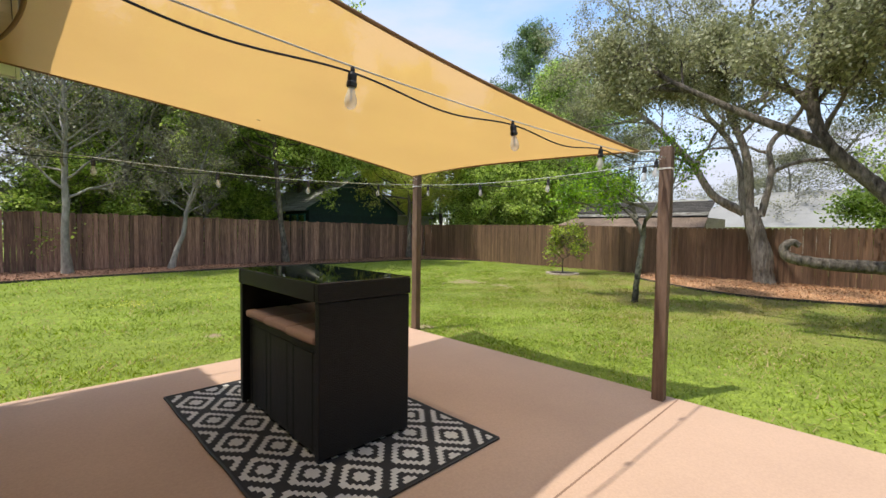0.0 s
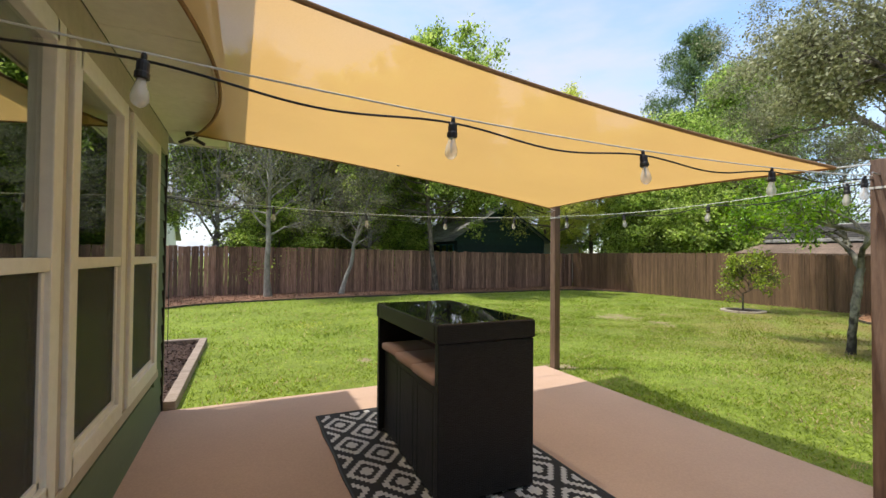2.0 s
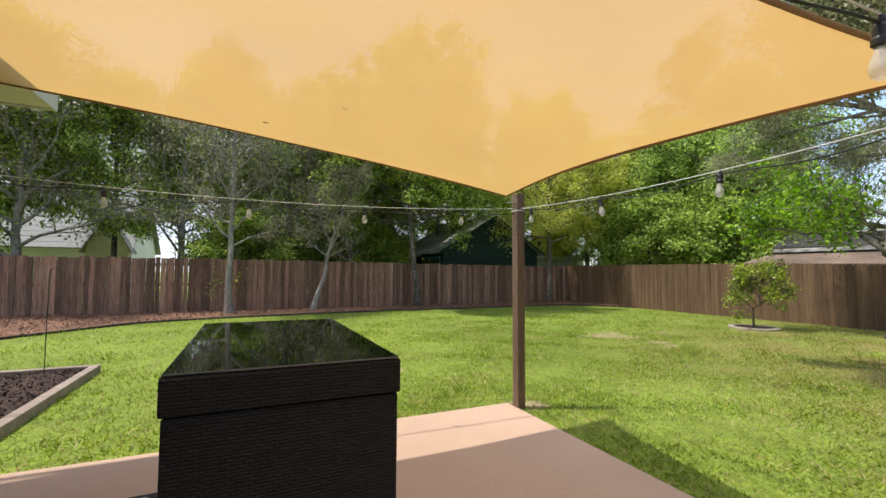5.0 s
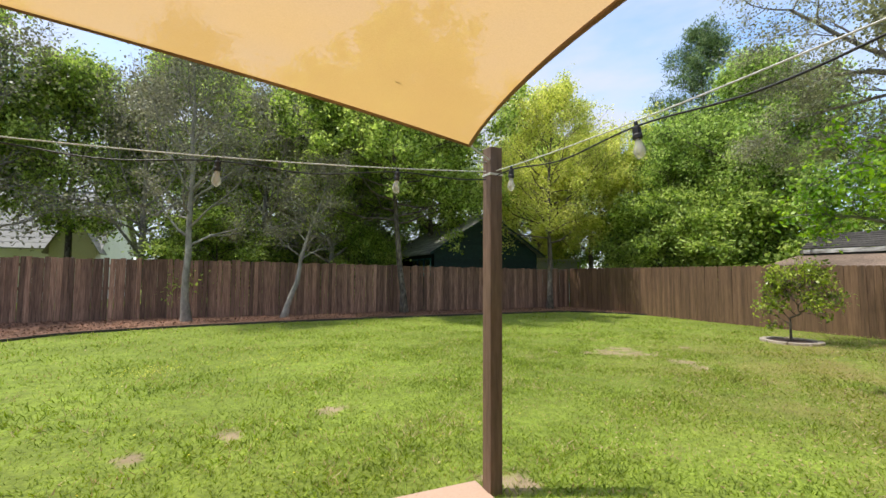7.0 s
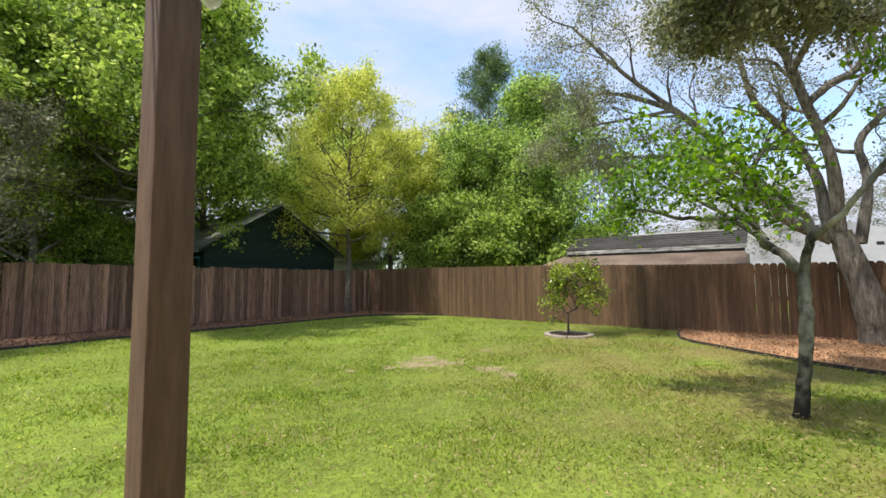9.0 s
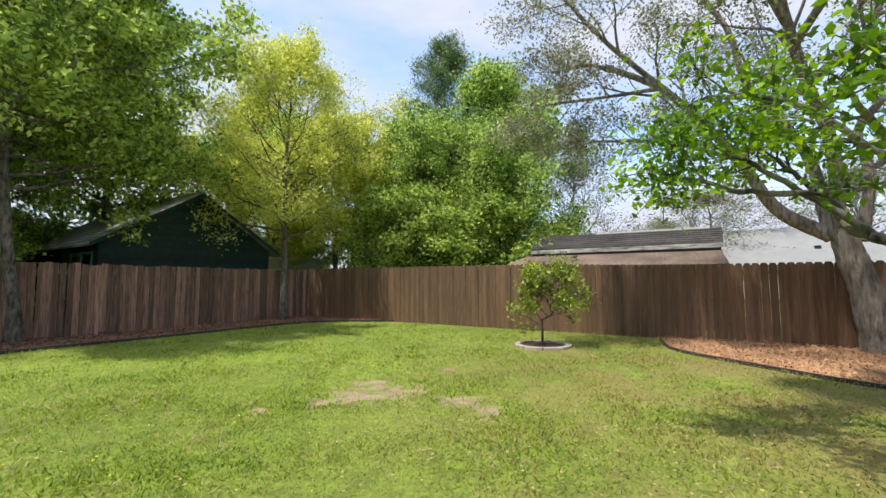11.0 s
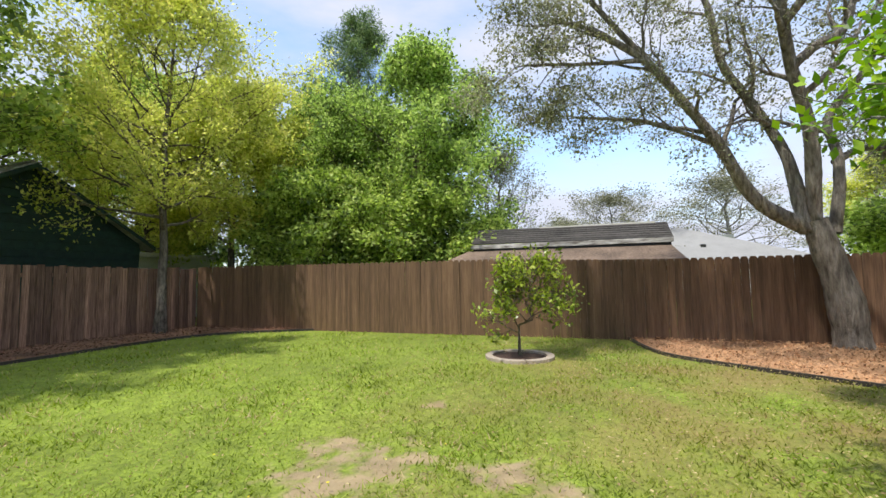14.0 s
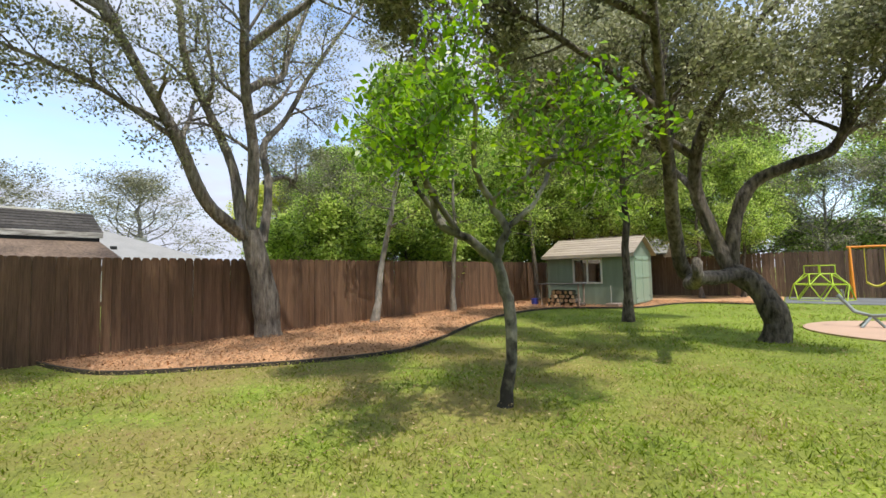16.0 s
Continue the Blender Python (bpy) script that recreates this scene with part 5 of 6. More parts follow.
P_LEAN = dict(kids=(0, 5, 5, 6), angle=0.85, ratio=0.5, wob=0.22, up=0.05, step=0.2, taper=0.3)
limb_tree("leaning_oak", "leaning live oak with a dark ridged trunk and dense olive crown", (7.31, -1.97, 0), [
    ([(7.31, -1.97, -0.05), (7.27, -1.97, 0.37), (7.5, -1.99, 0.89), (7.88, -2.02, 1.2)], 0.19, 0.18, 0),
    ([(7.78, -1.97, 1.13), (8.1, -1.4, 1.08), (8.35, -0.6, 1.2), (8.37, -0.1, 1.9), (8.27, 0.6, 2.75), (8.32, 0.8, 3.5), (8.2, 0.7, 4.5)], 0.13, 0.06, 2.3),
    ([(8.25, -0.9, 1.12), (8.2, -0.1, 1.02), (8.02, 0.65, 1.06), (7.95, 0.90, 1.11), (7.93, 0.99, 1.22), (7.95, 0.92, 1.34), (7.98, 0.80, 1.30)], 0.10, 0.042, None),
    ([(8.28, 0.55, 2.7), (8.15, 1.4, 3.2), (8.0, 2.3, 3.8), (7.9, 3.1, 4.4)], 0.075, 0.03, 2.2),
    ([(7.84, -2.0, 1.16), (8.07, -1.97, 1.8), (8.3, -1.8, 2.65), (8.2, -1.5, 3.37), (7.8, -1.0, 4.0), (7.3, -0.3, 4.6)], 0.14, 0.06, 2.5),
    ([(7.86, -2.0, 1.18), (7.76, -2.05, 2.07), (7.49, -2.1, 2.68), (6.95, -2.1, 2.93), (6.46, -2.1, 3.07), (6.24, -2.1, 3.51), (6.2, -2.1, 4.3)], 0.12, 0.06, 2.3),
    ([(8.32, 0.75, 3.4), (8.9, 1.5, 4.0), (9.5, 2.2, 4.5)], 0.06, 0.03, 2.2),
    ([(8.32, 0.8, 3.5), (9.2, 0.6, 4.2), (10.2, 0.3, 4.6)], 0.05, 0.02, 2.2),
    ([(8.0, 2.3, 3.8), (8.7, 3.2, 4.2), (9.3, 3.7, 4.5), (9.8, 4.1, 4.6)], 0.045, 0.02, 1.3),
    ([(9.5, 2.2, 4.5), (10.1, 2.8, 4.75), (10.6, 3.3, 4.9)], 0.04, 0.018, 1.3),
    ([(8.3, -1.8, 2.65), (8.8, -2.4, 3.3), (9.3, -2.9, 4.2)], 0.07, 0.03, 2.2),
    ([(8.25, -1.6, 3.2), (8.9, -0.9, 3.8), (9.6, -0.1, 4.4)], 0.07, 0.03, 2.2),
    ([(6.24, -2.1, 3.5), (5.8, -1.6, 4.0), (5.5, -1.0, 4.3)], 0.05, 0.025, 1.8),
], LEAF_OAK, BARK_DARK, 31, P_LEAN, 14, 0.06, 0.14, depth=3, width=0.3, start=0.68)

crown_tree("straight_tree", "tall straight tree with a dark slender trunk", (10.15, -3.8, 0), 7.8, 3.4, 2.5, LEAF_OAK, BARK_DARK, 41, trunk_r=0.115, limbs=24, per_tip=14, leaf_size=0.095, scatter=0.18)
crown_tree("fence_tree", "slim leaning tree in the wood-chip bed", (15.55, -0.5, 0), 7.4, 2.4, 1.3, LEAF_MID, BARK_PALE, 42, trunk_r=0.10, limbs=20, per_tip=6, leaf_size=0.09, scatter=0.16, lean=(0, -0.2), up=0.08)
crown_tree("fence_tree", "slim upright tree in the wood-chip bed", (15.55, -3.9, 0), 7.8, 2.8, 1.5, LEAF_MID, BARK_PALE, 43, trunk_r=0.085, limbs=18, per_tip=7, leaf_size=0.09, scatter=0.16, up=0.08)
crown_tree("fence_tree", "slim tree behind the wood-chip bed", (15.4, -9.6, 0), 8.5, 2.6, 2.2, LEAF_GREEN, BARK_DARK, 44, trunk_r=0.11, limbs=22, per_tip=9, leaf_size=0.1, scatter=0.18)
crown_tree("young_oak", "pale slim tree with bare lower twigs beside the weathered fence", (1.0, 16.7, 0), 8.6, 2.2, 2.3, LEAF_GREY, BARK_PALE, 45, trunk_r=0.115, limbs=26, per_tip=4, leaf_size=0.08, scatter=0.15, lean=(-0.01, 0), up=0.06, angle=0.75)
crown_tree("young_oak", "leaning pale sapling with bare twigs beside the weathered fence", (3.65, 17.0, 0), 5.0, 1.8, 1.7, LEAF_GREY, BARK_PALE, 46, trunk_r=0.10, limbs=20, per_tip=3, leaf_size=0.07, scatter=0.14, lean=(0.3, 0), up=0.05, angle=0.75)
crown_tree("sweetgum_tree", "tall tree with dense fresh green leaves beside the weathered fence", (7.9, 17.4, 0), 10.1, 3.3, 3.8, LEAF_GREEN, BARK_DARK, 47, trunk_r=0.135, limbs=46, per_tip=15, leaf_size=0.14, scatter=0.16)
crown_tree("river_birch", "slender tree with yellow-green spring leaves at the fence corner", (14.5, 17.3, 0), 9.4, 2.7, 3.3, LEAF_YELLOW, BARK_DARK, 48, trunk_r=0.13, limbs=40, per_tip=10, leaf_size=0.095, scatter=0.17, up=0.06)

grove = crown_tree("grove_tree", "slim dark-trunked tree behind the garden shed", (14.7, -11.6, 0), 8.2, 2.4, 2.0, LEAF_GREEN, BARK_DARK, 61, trunk_r=0.11, limbs=24, per_tip=10, leaf_size=0.11, scatter=0.2, group="grove behind the shed")
for gx, gy, gs, ga in ((13.4, -12.6, 1.0, 70), (12.3, -13.9, 0.95, 150), (15.2, -13.2, 1.1, 230), (9.9, -13.2, 0.8, 300), (8.6, -14.2, 0.75, 20)):
    copy_thing(grove, pose(gx, gy, 0, 0, 0, ga) @ Matrix.Diagonal((gs, gs, gs, 1)))

# ---- beyond the fences: woodland, told apart tree by tree
dense = crown_tree("woodland_tree", "dense leafy green tree beyond the fence", (11.5, 23.5, 0), 11.0, 3.4, 3.6, LEAF_GREEN, BARK_DARK, 51, trunk_r=0.2, limbs=34, per_tip=13, leaf_size=0.17, scatter=0.3, group="trees beyond the fence")
dense2 = crown_tree("woodland_tree", "broad bright green tree beyond the stained fence", (22.3, 13.2, 0), 10.6, 1.2, 3.7, LEAF_MID, BARK_DARK, 52, trunk_r=0.2, limbs=40, per_tip=14, leaf_size=0.15, scatter=0.28, group="trees beyond the fence")
golden = crown_tree("woodland_tree", "yellow-green tree beyond the fence corner", (18.6, 19.2, 0), 8.6, 2.7, 2.5, LEAF_YELLOW, BARK_DARK, 53, trunk_r=0.15, limbs=34, per_tip=12, leaf_size=0.13, scatter=0.24, group="trees beyond the fence", up=0.06)
bare = crown_tree("woodland_tree", "grey half-bare oak beyond the fence", (3.0, 22.0, 0), 8.5, 1.8, 3.6, LEAF_GREY, BARK_PALE, 54, trunk_r=0.17, limbs=30, per_tip=4, leaf_size=0.11, scatter=0.25, group="trees beyond the fence", angle=0.8)
shrub = crown_tree("understorey_shrub", "leafy understorey shrub beyond the fence", (18.5, 15.0, 0), 4.6, 0.3, 2.0, LEAF_GREEN, BARK_DARK, 55, trunk_r=0.07, limbs=24, per_tip=12, leaf_size=0.14, scatter=0.25, group="shrubs beyond the fence", category="shrub")
pine = crown_tree("pine_tree", "tall pine rising above the other trees", (27.5, 19.2, 0), 16.5, 7.0, 3.3, LEAF_PINE, BARK_DARK, 56, trunk_r=0.22, limbs=30, per_tip=6, leaf_size=0.26, scatter=0.22, width=0.09, group="trees beyond the fence", up=0.12, profile=0.35)


def more(ob, spots):
    for x, y, s, sz, rz in spots:
        copy_thing(ob, pose(x, y, 0, 0, 0, rz) @ Matrix.Diagonal((s, s, sz, 1)))


more(dense, [(-3.4, 21.8, 0.7, 0.8, 350), (-7.5, 21.5, 0.95, 0.95, 40), (0.3, 23.5, 0.9, 0.95, 100), (5.5, 24.5, 1.1, 1.0, 200), (9.0, 26.0, 1.0, 1.1, 300), (-13, 19.0, 1.0, 0.9, 10), (18.5, 24.0, 0.9, 0.9, 60), (25.5, 17.5, 1.0, 0.9, 20), (13, -20.5, 1.0, 0.9, 75), (22.5, -10, 1.0, 0.95, 160), (19.0, -14.5, 0.9, 0.85, 210)])
more(dense2, [(21.5, -4.0, 0.6, 0.6, 15), (4.5, 29.0, 0.9, 0.8, 45), (-9.5, 20.5, 0.8, 0.85, 10), (6.6, 21.5, 0.55, 0.8, 130), (24.5, 15.5, 0.9, 0.85, 80), (21.0, 16.8, 0.75, 0.8, 140), (9.0, -24, 1.0, 0.9, 10), (22, -14, 1.1, 0.9, 200), (1.0, -25, 1.1, 0.85, 70), (-3, -22, 1.0, 0.9, 170)])
more(golden, [(17.0, 21.5, 0.85, 0.85, 120), (29.5, -6.0, 0.9, 0.75, 30), (20, -19, 1.0, 0.9, 300)])
more(bare, [(9.5, -20.5, 0.9, 0.75, 33), (5.5, -22.0, 0.9, 0.7, 77), (1.5, -21.0, 0.9, 0.8, 120), (20.5, -3.0, 0.7, 0.6, 210), (27, -7, 1.0, 0.7, 15), (-1.0, 20.3, 0.9, 0.9, 50), (5.8, 20.5, 0.85, 0.9, 170), (-10.5, 24, 1.1, 1.1, 250), (26.5, 10.5, 0.9, 0.8, 90), (42, 5, 1.5, 0.85, 10), (46, -4, 1.8, 1.0, 60), (40, -14, 1.4, 0.9, 200), (55, 9, 1.6, 0.8, 140), (15, -24, 1.2, 0.9, 20), (-5.5, 19.6, 1.0, 1.0, 310)])
more(shrub, [(19.3, 22.8, 0.9, 0.8, 20), (20.2, 11.8, 1.1, 0.9, 40), (21.0, 14.5, 1.0, 1.1, 90), (19.5, 16.5, 0.9, 1.0, 160), (1.5, 19.6, 0.9, 0.75, 110), (7.0, 21.0, 0.8, 0.7, 30), (18.5, -9.5, 1.0, 0.9, 10), (17.5, -17.0, 1.2, 0.9, 150), (-4, -19, 1.2, 0.9, 90), (19.0, -1.2, 0.9, 0.75, 200), (18.6, -5.0, 1.0, 0.8, 250), (18.8, -7.6, 1.0, 0.9, 300), (7.3, 24.0, 1.2, 0.7, 10), (5.0, 25.5, 1.3, 0.7, 80), (9.6, 27.5, 1.4, 0.8, 160), (2.0, 25.5, 1.3, 0.7, 40)])
more(pine, [(30.5, 21.0, 0.8, 0.72, 120)])

# ---- neighbouring buildings
def gable_house(name, label, at, rz, L, D, H, R, wall_m, roof_m, courses, over=0.3, boards=0):
    """A plain building: long side along local x, gables at both ends."""
    ob = thing(name, label, "building", at, rz)
    b = box((0, 0, 0), (L, D, H))
    for x in (0, L - 0.02):
        vs = [b.verts.new(v) for v in ((x, 0, H), (x, D, H), (x, D / 2, R), (x + 0.02, 0, H), (x + 0.02, D, H), (x + 0.02, D / 2, R))]
        for q in ((0, 2, 1), (3, 4, 5), (0, 3, 5, 2), (2, 5, 4, 1)):
            b.faces.new([vs[i] for i in q])
    part("wall", b, wall_m, ob)
    for k in range(boards):
        z = H - 0.5 + k * 0.2
        f = max(0.02, min(1, 1 - (z + 0.2 - H) / (R - H))) if z + 0.2 > H else 1
        hw = D / 2 * f
        part("gable_board", box((-0.022, D / 2 - hw, z), (-0.004, D / 2 + hw, z + 0.188), 0.004), wall_m, ob)
    for s in (0, 1):
        for k in range(courses):
            f0, f1 = k / courses, (k + 1) / courses + 0.02
            slope = (R - H) / (D / 2)
            y0, y1 = -over + (D / 2 + over) * f0, -over + (D / 2 + over) * f1
            z0, z1 = H - over * slope + (D / 2 + over) * slope * f0, H - over * slope + (D / 2 + over) * slope * f1
            if s:
                y0, y1 = D - y0, D - y1
            b = bmesh.new()
            vs = [b.verts.new(v) for v in ((-over, y0, z0 + 0.06), (L + over, y0, z0 + 0.06), (L + over, y1, z1 + 0.04), (-over, y1, z1 + 0.04), (-over, y0, z0), (L + over, y0, z0), (L + over, y1, z1), (-over, y1, z1))]
            for q in ((0, 1, 2, 3), (7, 6, 5, 4), (0, 4, 5, 1), (3, 2, 6, 7), (0, 3, 7, 4), (1, 5, 6, 2)):
                b.faces.new([vs[i] for i in q])
            part("roof_course", b, roof_m, ob)
    return ob


WORN_ROOF = surf("weathered_pale_shingles", (0.22, 0.22, 0.21), (0.46, 0.46, 0.44), 12, 0.95, 0.5, stain=0.35, rand=0.15)
gh = gable_house("green_outbuilding", "dark green boarded outbuilding behind the weathered fence", (15.3, 19.3, 0), 90, 6.5, 5.4, 2.5, 4.25, DARK_GREEN, WORN_ROOF, 14, 0.28, 11)
for k in range(3):
    x0 = 0.35 + k * 0.82
    w = part("window", box((x0, 5.404, 1.45), (x0 + 0.7, 5.43, 2.2), 0.004), TEAL, gh, "teal framed window")
    part("pane", box((x0 + 0.07, 5.432, 1.52), (x0 + 0.63, 5.438, 2.13)), PANE, w)
    part("sill", box((x0 - 0.02, 5.404, 1.39), (x0 + 0.72, 5.47, 1.445), 0.004), TEAL, w)
for y0, z0, y1, z1 in ((-0.30, 2.36, 2.7, 4.22), (5.70, 2.36, 2.7, 4.22)):
    b = bmesh.new()
    vs = [b.verts.new(v) for v in ((-0.305, y0, z0 - 0.06), (-0.305, y1, z1 - 0.06), (-0.305, y1, z1 + 0.05), (-0.305, y0, z0 + 0.05), (-0.285, y0, z0 - 0.06), (-0.285, y1, z1 - 0.06), (-0.285, y1, z1 + 0.05), (-0.285, y0, z0 + 0.05))]
    for q in ((0, 1, 2, 3), (7, 6, 5, 4), (0, 4, 5, 1), (3, 2, 6, 7), (0, 3, 7, 4), (1, 5, 6, 2)):
        b.faces.new([vs[i] for i in q])
    part("barge_board", b, DARK_GREEN, gh)
low = thing("carport", "low white-edged carport roof beside the green outbuilding", "carport", (16.3, 21.0, 0))
part("roof", box((0, 0, 2.25), (3.4, 3.0, 2.40), 0.01), WHITE, low)
part("wall", box((0.1, 0.3, 0), (3.3, 0.4, 2.25)), WHITE, low)
for x in (0.05, 3.25):
    part("post", box((x, 0.02, 0), (x + 0.1, 0.12, 2.25), 0.005), WHITE, low)

old = thing("old_shed", "old shed with sagging dark roof and peeling white fascia", "shed", (18.6, 4.55, 0))
OW = 5.35
part("wall", box((0.1, 0.15, 0), (3.0, OW - 0.15, 2.1)), WOOD_GREY, old)
for k in range(7):
    b = bmesh.new()
    f0, f1 = k / 7, (k + 1) / 7 + 0.02
    x0, x1, z0, z1 = -0.1 + 0.95 * f0, -0.1 + 0.95 * f1, 2.27 + 0.50 * f0, 2.27 + 0.50 * f1
    vs = [b.verts.new(v) for v in ((x0, 0.0, z0 + 0.03), (x0, OW, z0 + 0.07), (x1, OW, z1 + 0.055), (x1, 0.0, z1 + 0.015), (x0, 0, z0), (x0, OW, z0 + 0.04), (x1, OW, z1 + 0.04), (x1, 0, z1))]
    for q in ((3, 2, 1, 0), (4, 5, 6, 7), (0, 1, 5, 4), (2, 3, 7, 6), (1, 2, 6, 5), (3, 0, 4, 7)):
        b.faces.new([vs[i] for i in q])
    part("roof_course", b, OLD_ROOF, old)
part("ridge", box((0.83, 0.3, 2.77), (0.95, OW - 1.9, 2.83), 0.006), WHITE, old)
part("fascia", box((-0.12, 0.0, 2.17), (-0.095, OW, 2.29), 0.004), surf("peeling_white_board", (0.10, 0.085, 0.07), (0.72, 0.72, 0.70), 5, 0.9, 0.4, (1, 0.5, 3), stain=0.3), old, "peeling white fascia")
# solid black bar stands in for the shaded gap below the fascia
part("fascia_gap", box((-0.06, 0.05, 2.08), (0.0, OW - 0.05, 2.17)), BLACK, old)
b = bmesh.new()
vs = [b.verts.new(v) for v in ((-1.1, -0.1, 1.70), (-1.1, OW + 0.5, 1.78), (-0.05, OW + 0.1, 2.12), (-0.05, 0.05, 2.10), (-1.1, -0.1, 1.66), (-1.1, OW + 0.5, 1.74), (-0.05, OW + 0.1, 2.08), (-0.05, 0.05, 2.06))]
for q in ((3, 2, 1, 0), (4, 5, 6, 7), (0, 1, 5, 4), (2, 3, 7, 6), (1, 2, 6, 5), (3, 0, 4, 7)):
    b.faces.new([vs[i] for i in q])
part("lean_to_roof", b, surf("littered_old_roof", (0.10, 0.07, 0.055), (0.26, 0.19, 0.14), 18, 0.95, 0.6, stain=0.3), old, "lean-to roof covered in brown leaf litter")


def hip_house(name, label, at, L, D, H, R, roof_m):
    ob = thing(name, label, "house", at)
    part("wall", box((0.3, 0.3, 0), (L - 0.3, D - 0.3, H)), WHITE, ob)
    b = bmesh.new()
    vs = [b.verts.new(v) for v in ((0, 0, H), (L, 0, H), (L, D, H), (0, D, H), (D * 0.45, D / 2, R), (L - D * 0.45, D / 2, R)) ]
    vs = vs if L >= D else [b.verts.new(v) for v in ((0, 0, H), (L, 0, H), (L, D, H), (0, D, H), (L / 2, L * 0.72, R), (L / 2, D - L * 0.72, R))]
    qs = ((0, 1, 5, 4), (1, 2, 5), (2, 3, 4, 5), (3, 0, 4)) if L >= D else ((0, 1, 4), (1, 2, 5, 4), (2, 3, 5), (3, 0, 4, 5))
    for q in qs:
        b.faces.new([vs[i] for i in q])
    b.faces.new([vs[3], vs[2], vs[1], vs[0]])
    part("roof", b, roof_m, ob)
    return ob


hh = hip_house("white_roofed_house", "house with a pale grey hipped roof behind the fence", (36, -6.6, 0), 10.0, 20.0, 2.0, 4.75, PALE_ROOF)
part("chimney", box((3.6, 4.2, 2.6), (4.2, 4.9, 4.0), 0.01), STEEL, hh)
part("roof_vent", box((2.0, 6.2, 2.9), (2.3, 6.5, 3.3), 0.01), BLACK, hh)
gable_house("grey_house", "pale house with a grey shingled roof beyond the trees", (-15.0, 29.0, 0), 0, 10.5, 7.5, 2.8, 6.0, WHITE, PALE_ROOF, 12, 0.3)
wing = gable_house("house_wing", "small beige gable with a narrow vent beside the grey roof", (-4.3, 28.2, 0), 90, 0.75, 1.8, 2.7, 4.35, TRIM_TAN, SHINGLE, 6, 0.2)
part("vent", box((-0.03, 0.86, 3.35), (-0.004, 0.98, 3.75), 0.004), BLACK, wing)
gable_house("neighbour_house", "tan house with a brown roof beyond the back fence", (-4.0, -36.5, 0), 0, 10.8, 6.5, 2.5, 4.3, TRIM_TAN, SHED_ROOF, 10, 0.3)
gable_house("neighbour_shed", "small grey metal-roofed shed beyond the back fence", (11.9, -19.4, 0), 0, 3.4, 3.2, 2.1, 3.15, FENCE_C, PALE_ROOF, 4, 0.2)

# ---- fences, board by board
def board_mesh(name, w, h, t, ears, material):
    """A fence board; ears: clipped top corners."""
    b = bmesh.new()
    e = 0.03 if ears else 0.004
    prof = [(-w / 2, 0), (w / 2, 0), (w / 2, h - e), (w / 2 - e, h), (-w / 2 + e, h), (-w / 2, h - e)]
    f = b.faces.new([b.verts.new((x, -t / 2, z)) for x, z in prof])
    k = b.faces.new([b.verts.new((x, t / 2, z)) for x, z in reversed(prof)])
    fv, kv = list(f.verts), list(reversed(list(k.verts)))
    for i in range(6):
        j = (i + 1) % 6
        b.faces.new((fv[j], fv[i], kv[i], kv[j]))
    bmesh.ops.recalc_face_normals(b, faces=b.faces[:])
    me = bpy.data.meshes.new(name)
    b.to_mesh(me)
    b.free()
    me.materials.append(material)
    return me


def build_fence(name, label, p0, p1, heights, pitch, width, material, ears, gap_side, seed, ragged, tilt=0.0):
    """heights: (distance along, top) pairs."""
    rng = random.Random(seed)
    ob = thing(name, label, "fence", kind="structure")
    p0, p1 = Vector((*p0, 0)), Vector((*p1, 0))
    ln = (p1 - p0).length
    d = (p1 - p0) / ln
    ang = math.degrees(math.atan2(d.y, d.x))
    meshes = [board_mesh("board", width * f, 1.0, 0.018, ears, material) for f in (0.975, 1.0, 1.02)]
    hs = [h for h in heights]
    top = lambda s: float(np.interp(s, [a for a, _ in hs], [b for _, b in hs]))
    s, k = 0.0, 0
    while s < ln:
        q = p0 + d * s
        o = new("board", meshes[rng.randrange(3)])
        o.parent = ob
        h = top(s) + rng.uniform(-ragged, ragged)
        o.matrix_world = pose(q.x, q.y, -0.03, rng.uniform(-0.5, 0.5), rng.uniform(-tilt, tilt), ang + rng.uniform(-1, 1)) @ Matrix.Translation((0, rng.uniform(-0.004, 0.004), 0)) @ Matrix.Diagonal((1, 1, h + 0.03, 1))
        s += pitch * rng.uniform(0.985, 1.015)
        k += 1
    nrm = Vector((-d.y, d.x, 0)) * gap_side
    steps = int(ln / 2.4)
    for i in range(steps + 1):
        q = p0 + d * min(ln, i * 2.4) + nrm * 0.075
        h = top(i * 2.4) - 0.12
        part("post", box((q.x - 0.045, q.y - 0.045, -0.1), (q.x + 0.045, q.y + 0.045, h), 0.004), material, ob)
    for f in (0.14, 0.5, 0.86):
        b = bmesh.new()
        rows = []
        for i in range(steps + 2):
            sdist = min(ln, i * 2.4)
            q = p0 + d * sdist + nrm * 0.03
            rows.append((q, top(sdist) * f))
        for (qa, za), (qc, zc) in zip(rows, rows[1:]):
            if (qc - qa).length < 0.01:
                continue
            n2 = nrm * 0.02
            vs = [b.verts.new(v) for v in (qa - n2 + Vector((0, 0, za)), qc - n2 + Vector((0, 0, zc)), qc + n2 + Vector((0, 0, zc)), qa + n2 + Vector((0, 0, za)), qa - n2 + Vector((0, 0, za + 0.085)), qc - n2 + Vector((0, 0, zc + 0.085)), qc + n2 + Vector((0, 0, zc + 0.085)), qa + n2 + Vector((0, 0, za + 0.085)))]
            for qd in ((3, 2, 1, 0), (4, 5, 6, 7), (0, 1, 5, 4), (2, 3, 7, 6), (1, 2, 6, 5), (3, 0, 4, 7)):
                b.faces.new([vs[j] for j in qd])
        part("rail", b, material, ob)
    return ob


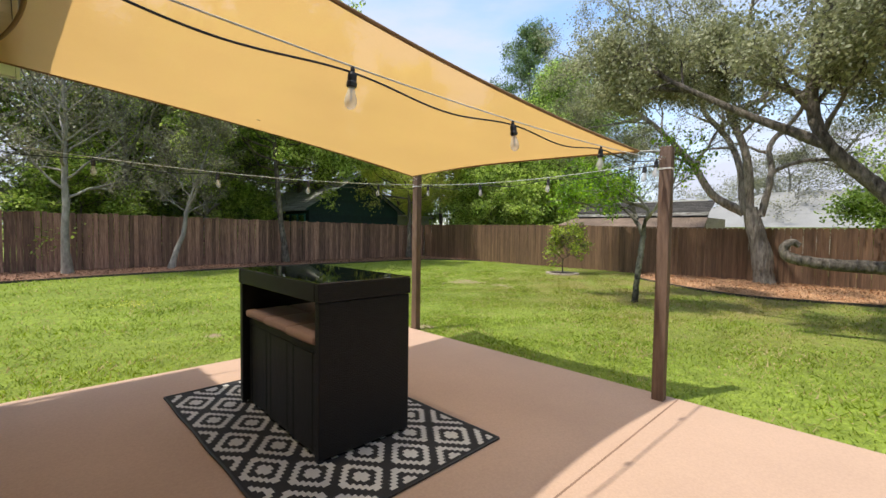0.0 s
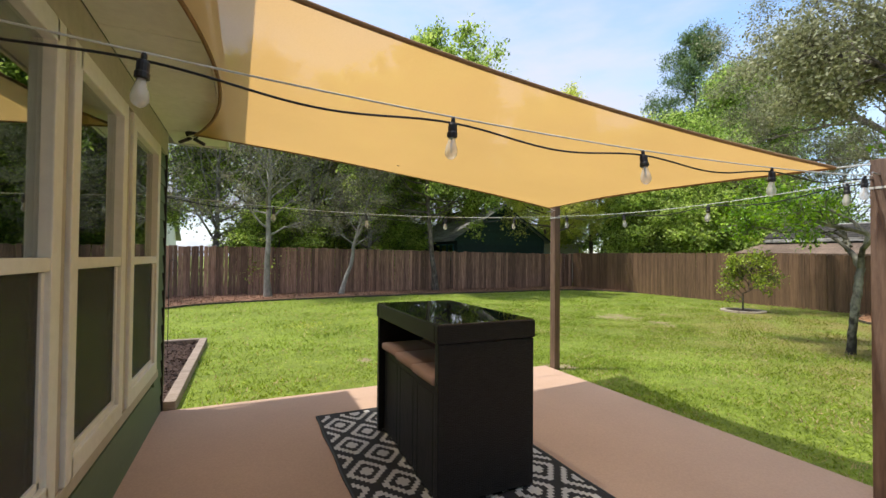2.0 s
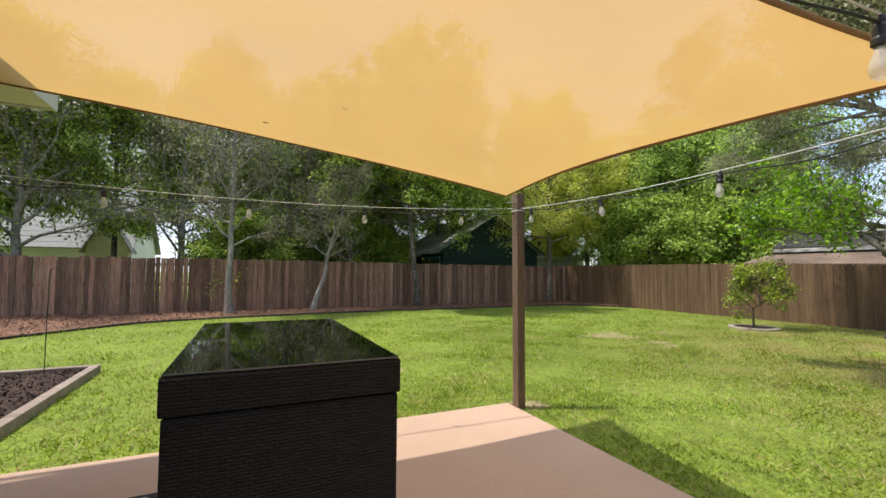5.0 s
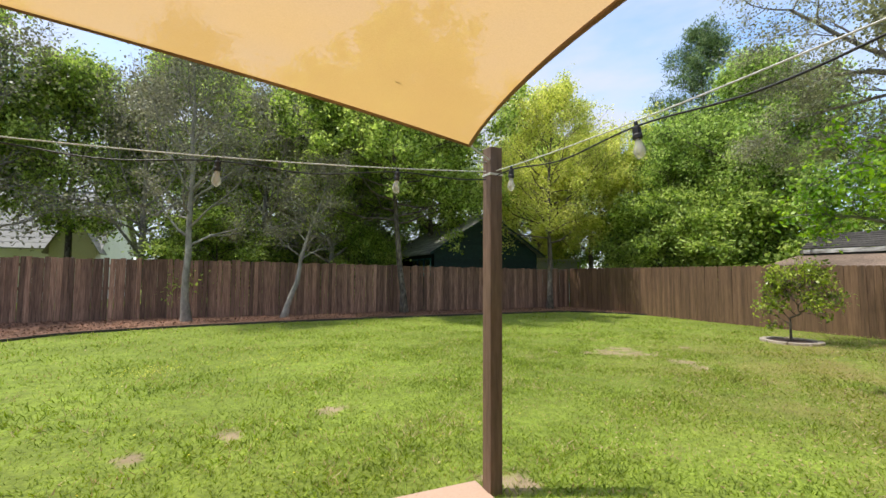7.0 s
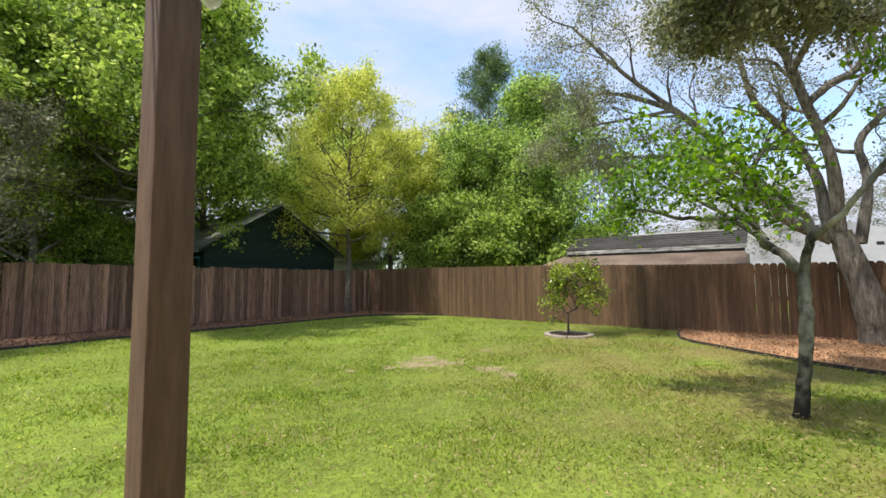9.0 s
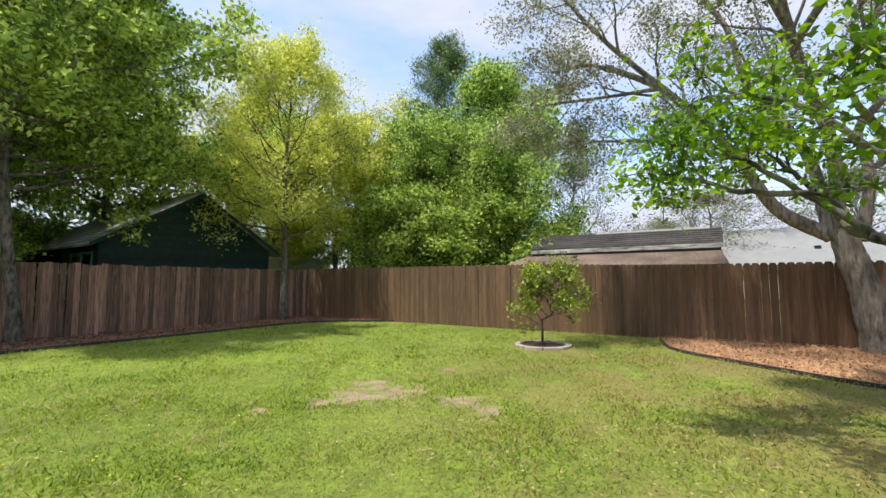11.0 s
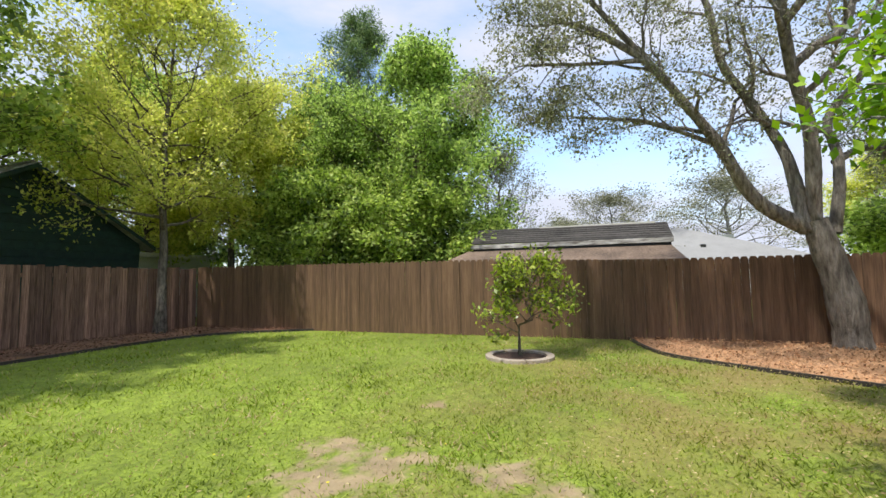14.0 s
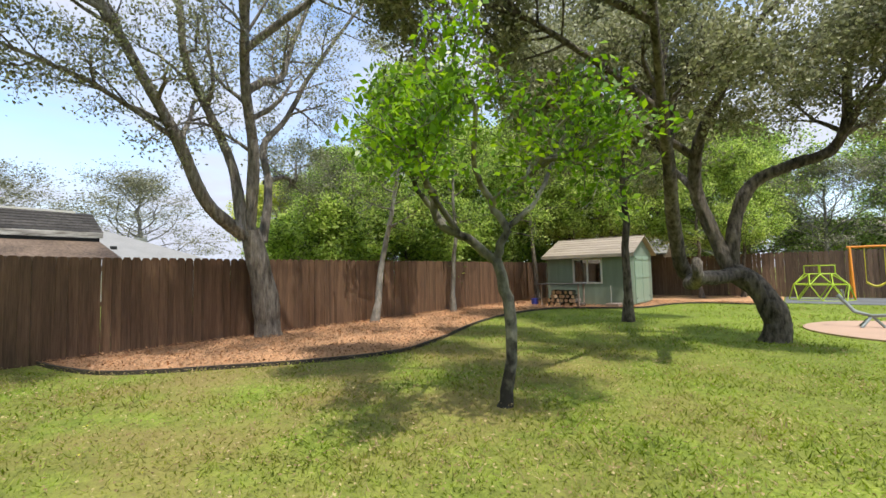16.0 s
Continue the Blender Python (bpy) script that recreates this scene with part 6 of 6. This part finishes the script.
build_fence("fence_weathered", "weathered brown board fence with uneven tops", (-13.5, FA_Y), (FB_X, FA_Y), [(0, 1.84), (16, 1.84), (24, 1.75), (30, 1.75)], 0.135, 0.129, FENCE_A, False, 1, 3, 0.03, 0.5)
build_fence("fence_stained", "brown stained board fence with dog-eared tops", (FB_X, FA_Y - 0.1), (FB_X, -15.0), [(0, 1.79), (9.2, 1.75), (12.0, 1.65), (33, 1.68)], 0.142, 0.1408, FENCE_B, True, 1, 5, 0.006, 0.15)
build_fence("fence_back", "dark shadowbox fence at the back of the yard", (FB_X, -15.05), (-9, -15.05), [(0, 1.80), (25, 1.80)], 0.15, 0.1465, FENCE_C, True, 1, 7, 0.01, 0.3)

# ---- grass, leaf litter, chips
rng = np.random.default_rng(77)
MULCH_P, LITTER_P = smooth_mulch + MULCH[-2:], smooth_litter + LITTER_BED[-3:]


def on_lawn(x, y):
    ok = ~((x < PATIO_X + 0.01) & (y < PATIO_Y + 0.01)) & ~((x < -0.29) & (y < 8.4) & (x > -3.3)) & (x < FB_X - 0.05) & (y < FA_Y - 0.05)
    ok &= ~inside(x, y, MULCH_P) & ~inside(x, y, LITTER_P)
    ok &= (x - SAP[0]) ** 2 + (y - SAP[1]) ** 2 > 0.58 ** 2
    ok &= (x - 5.2) ** 2 + (y + 4.3) ** 2 > 1.74 ** 2
    ok &= ~((y < -11.25) & (x < 7.3))
    ok &= ~((x > 7.2) & (y < -15.0))
    return ok


def scatter(n, x0, x1, y0, y1):
    x, y = rng.uniform(x0, x1, n), rng.uniform(y0, y1, n)
    k = on_lawn(x, y)
    return x[k], y[k]


def thin_out(x, y, w):
    keep = np.ones(len(x), bool)
    for dx, dy, r in DIRT:
        dist = np.hypot(x - dx, y - dy)
        keep &= ~((dist < r * rng.uniform(0.5, 1.25, len(x))) & (rng.uniform(0, 1, len(x)) < 0.8))
    return x[keep], y[keep]


def blades(name, n, label):
    """Short blades, thickest where one walks and thinner away from there."""
    x, y = scatter(n, -6, 16, -11.3, 17)
    u = np.clip(((x - 4) * 3 + (y - 4) * 3.2) / (9 + 10.24), 0, 1)
    far = np.hypot(x - 4 - 3 * u, y - 4 - 3.2 * u)
    keep = rng.uniform(0, 1, len(x)) < np.clip(1.1 / (1 + (far / 2.6) ** 2), 0.07, 1)
    x, y = thin_out(x[keep], y[keep], 0)
    k = len(x)
    u = np.clip(((x - 4) * 3 + (y - 4) * 3.2) / (9 + 10.24), 0, 1)
    far = np.hypot(x - 4 - 3 * u, y - 4 - 3.2 * u)
    sw = 0.85 + 0.32 * np.sin(x * 2.1 + np.sin(y * 1.7)) * np.sin(y * 2.6 + 1.3 * np.sin(x * 0.9))
    a = rng.uniform(0, 2 * np.pi, k)
    ln = rng.normal(0, 0.9, (k, 2))
    hh = (0.032 + 0.0024 * np.minimum(far, 8)) * sw * rng.uniform(0.5, 1.35, k)
    w = hh * rng.uniform(0.13, 0.22, k)
    base = np.stack((x, y, np.full(k, -0.003)), 1)
    side = np.stack((np.cos(a) * w, np.sin(a) * w, np.zeros(k)), 1)
    tip = base + np.stack((ln[:, 0] * hh, ln[:, 1] * hh, hh), 1)
    v = np.stack((base - side, base + side, tip), 1).reshape(-1, 3)
    ob = new(name, raw_mesh(name, v, np.arange(len(v)).reshape(-1, 3), GRASS))
    tagged(ob, label, "grass", kind="stuff")


blades("grass", 1700000, "short green lawn grass blades")


def litter(name, n, pts_fn, size, material, label, z=0.012, width=0.35):
    x, y = pts_fn(n)
    c = np.stack((x, y, np.full(len(x), z) + rng.uniform(0, 0.012, len(x))), 1)
    v, f = leaf_arrays(c, size, width, rng, up=3.0, spread=1.0)
    v[:, 2] = np.clip(v[:, 2], 0.003, None) * 1.0
    v[:, 2] = z + (v[:, 2] - z) * 0.45
    tagged(new(name, raw_mesh(name, v, f, material)), label, "leaves", kind="stuff")


def fallen(n):
    x = np.concatenate((rng.normal(10.5, 2.6, n), rng.normal(14.2, 1.1, n // 3), rng.uniform(5, 15, n // 4)))
    y = np.concatenate((rng.normal(3.2, 2.4, n), rng.normal(7.0, 1.3, n // 3), rng.uniform(0, 10, n // 4)))
    k = on_lawn(x, y)
    return x[k], y[k]


def in_bed(poly, x0, x1, y0, y1):
    def f(n):
        x, y = rng.uniform(x0, x1, n), rng.uniform(y0, y1, n)
        k = inside(x, y, poly)
        return x[k], y[k]
    return f


litter("fallen_leaves", 11000, fallen, 0.027, LEAF_FALLEN, "dry tan leaves scattered on the lawn", 0.045)
litter("wood_chip_cover", 60000, in_bed(MULCH_P, 7.3, 16, -11, 6), 0.07, CHIPS, "loose orange wood chips", 0.05, 0.2)
litter("bed_leaf_cover", 26000, in_bed(LITTER_P, -8, 16, 12, 17.7), 0.075, LITTER, "dry brown leaves on the bed", 0.05, 0.3)
litter("dark_mulch_cover", 9000, in_bed(PLANTER, -3.2, -0.4, 4.86, 8.3), 0.06, DARK_MULCH, "dark bark mulch pieces", 0.045, 0.25)


def clover(n):
    x = np.concatenate((rng.normal(4.5, 2.2, n), rng.uniform(-2, 14, n), rng.normal(1.37, 0.22, n // 2), rng.normal(3.1, 0.8, n)))
    y = np.concatenate((rng.normal(9.2, 1.5, n), rng.uniform(5, 14, n), rng.normal(9.28, 0.2, n // 2), rng.normal(9.6, 0.45, n)))
    k = on_lawn(x, y)
    return x[k], y[k]


FLOWER = leafy("yellow_lawn_flowers", (0.55, 0.5, 0.03), (0.7, 0.62, 0.05), (0.8, 0.75, 0.2), 0.2, 0.6)
litter("lawn_flowers", 420, clover, 0.018, FLOWER, "small yellow flowers in the lawn", 0.06, 0.5)
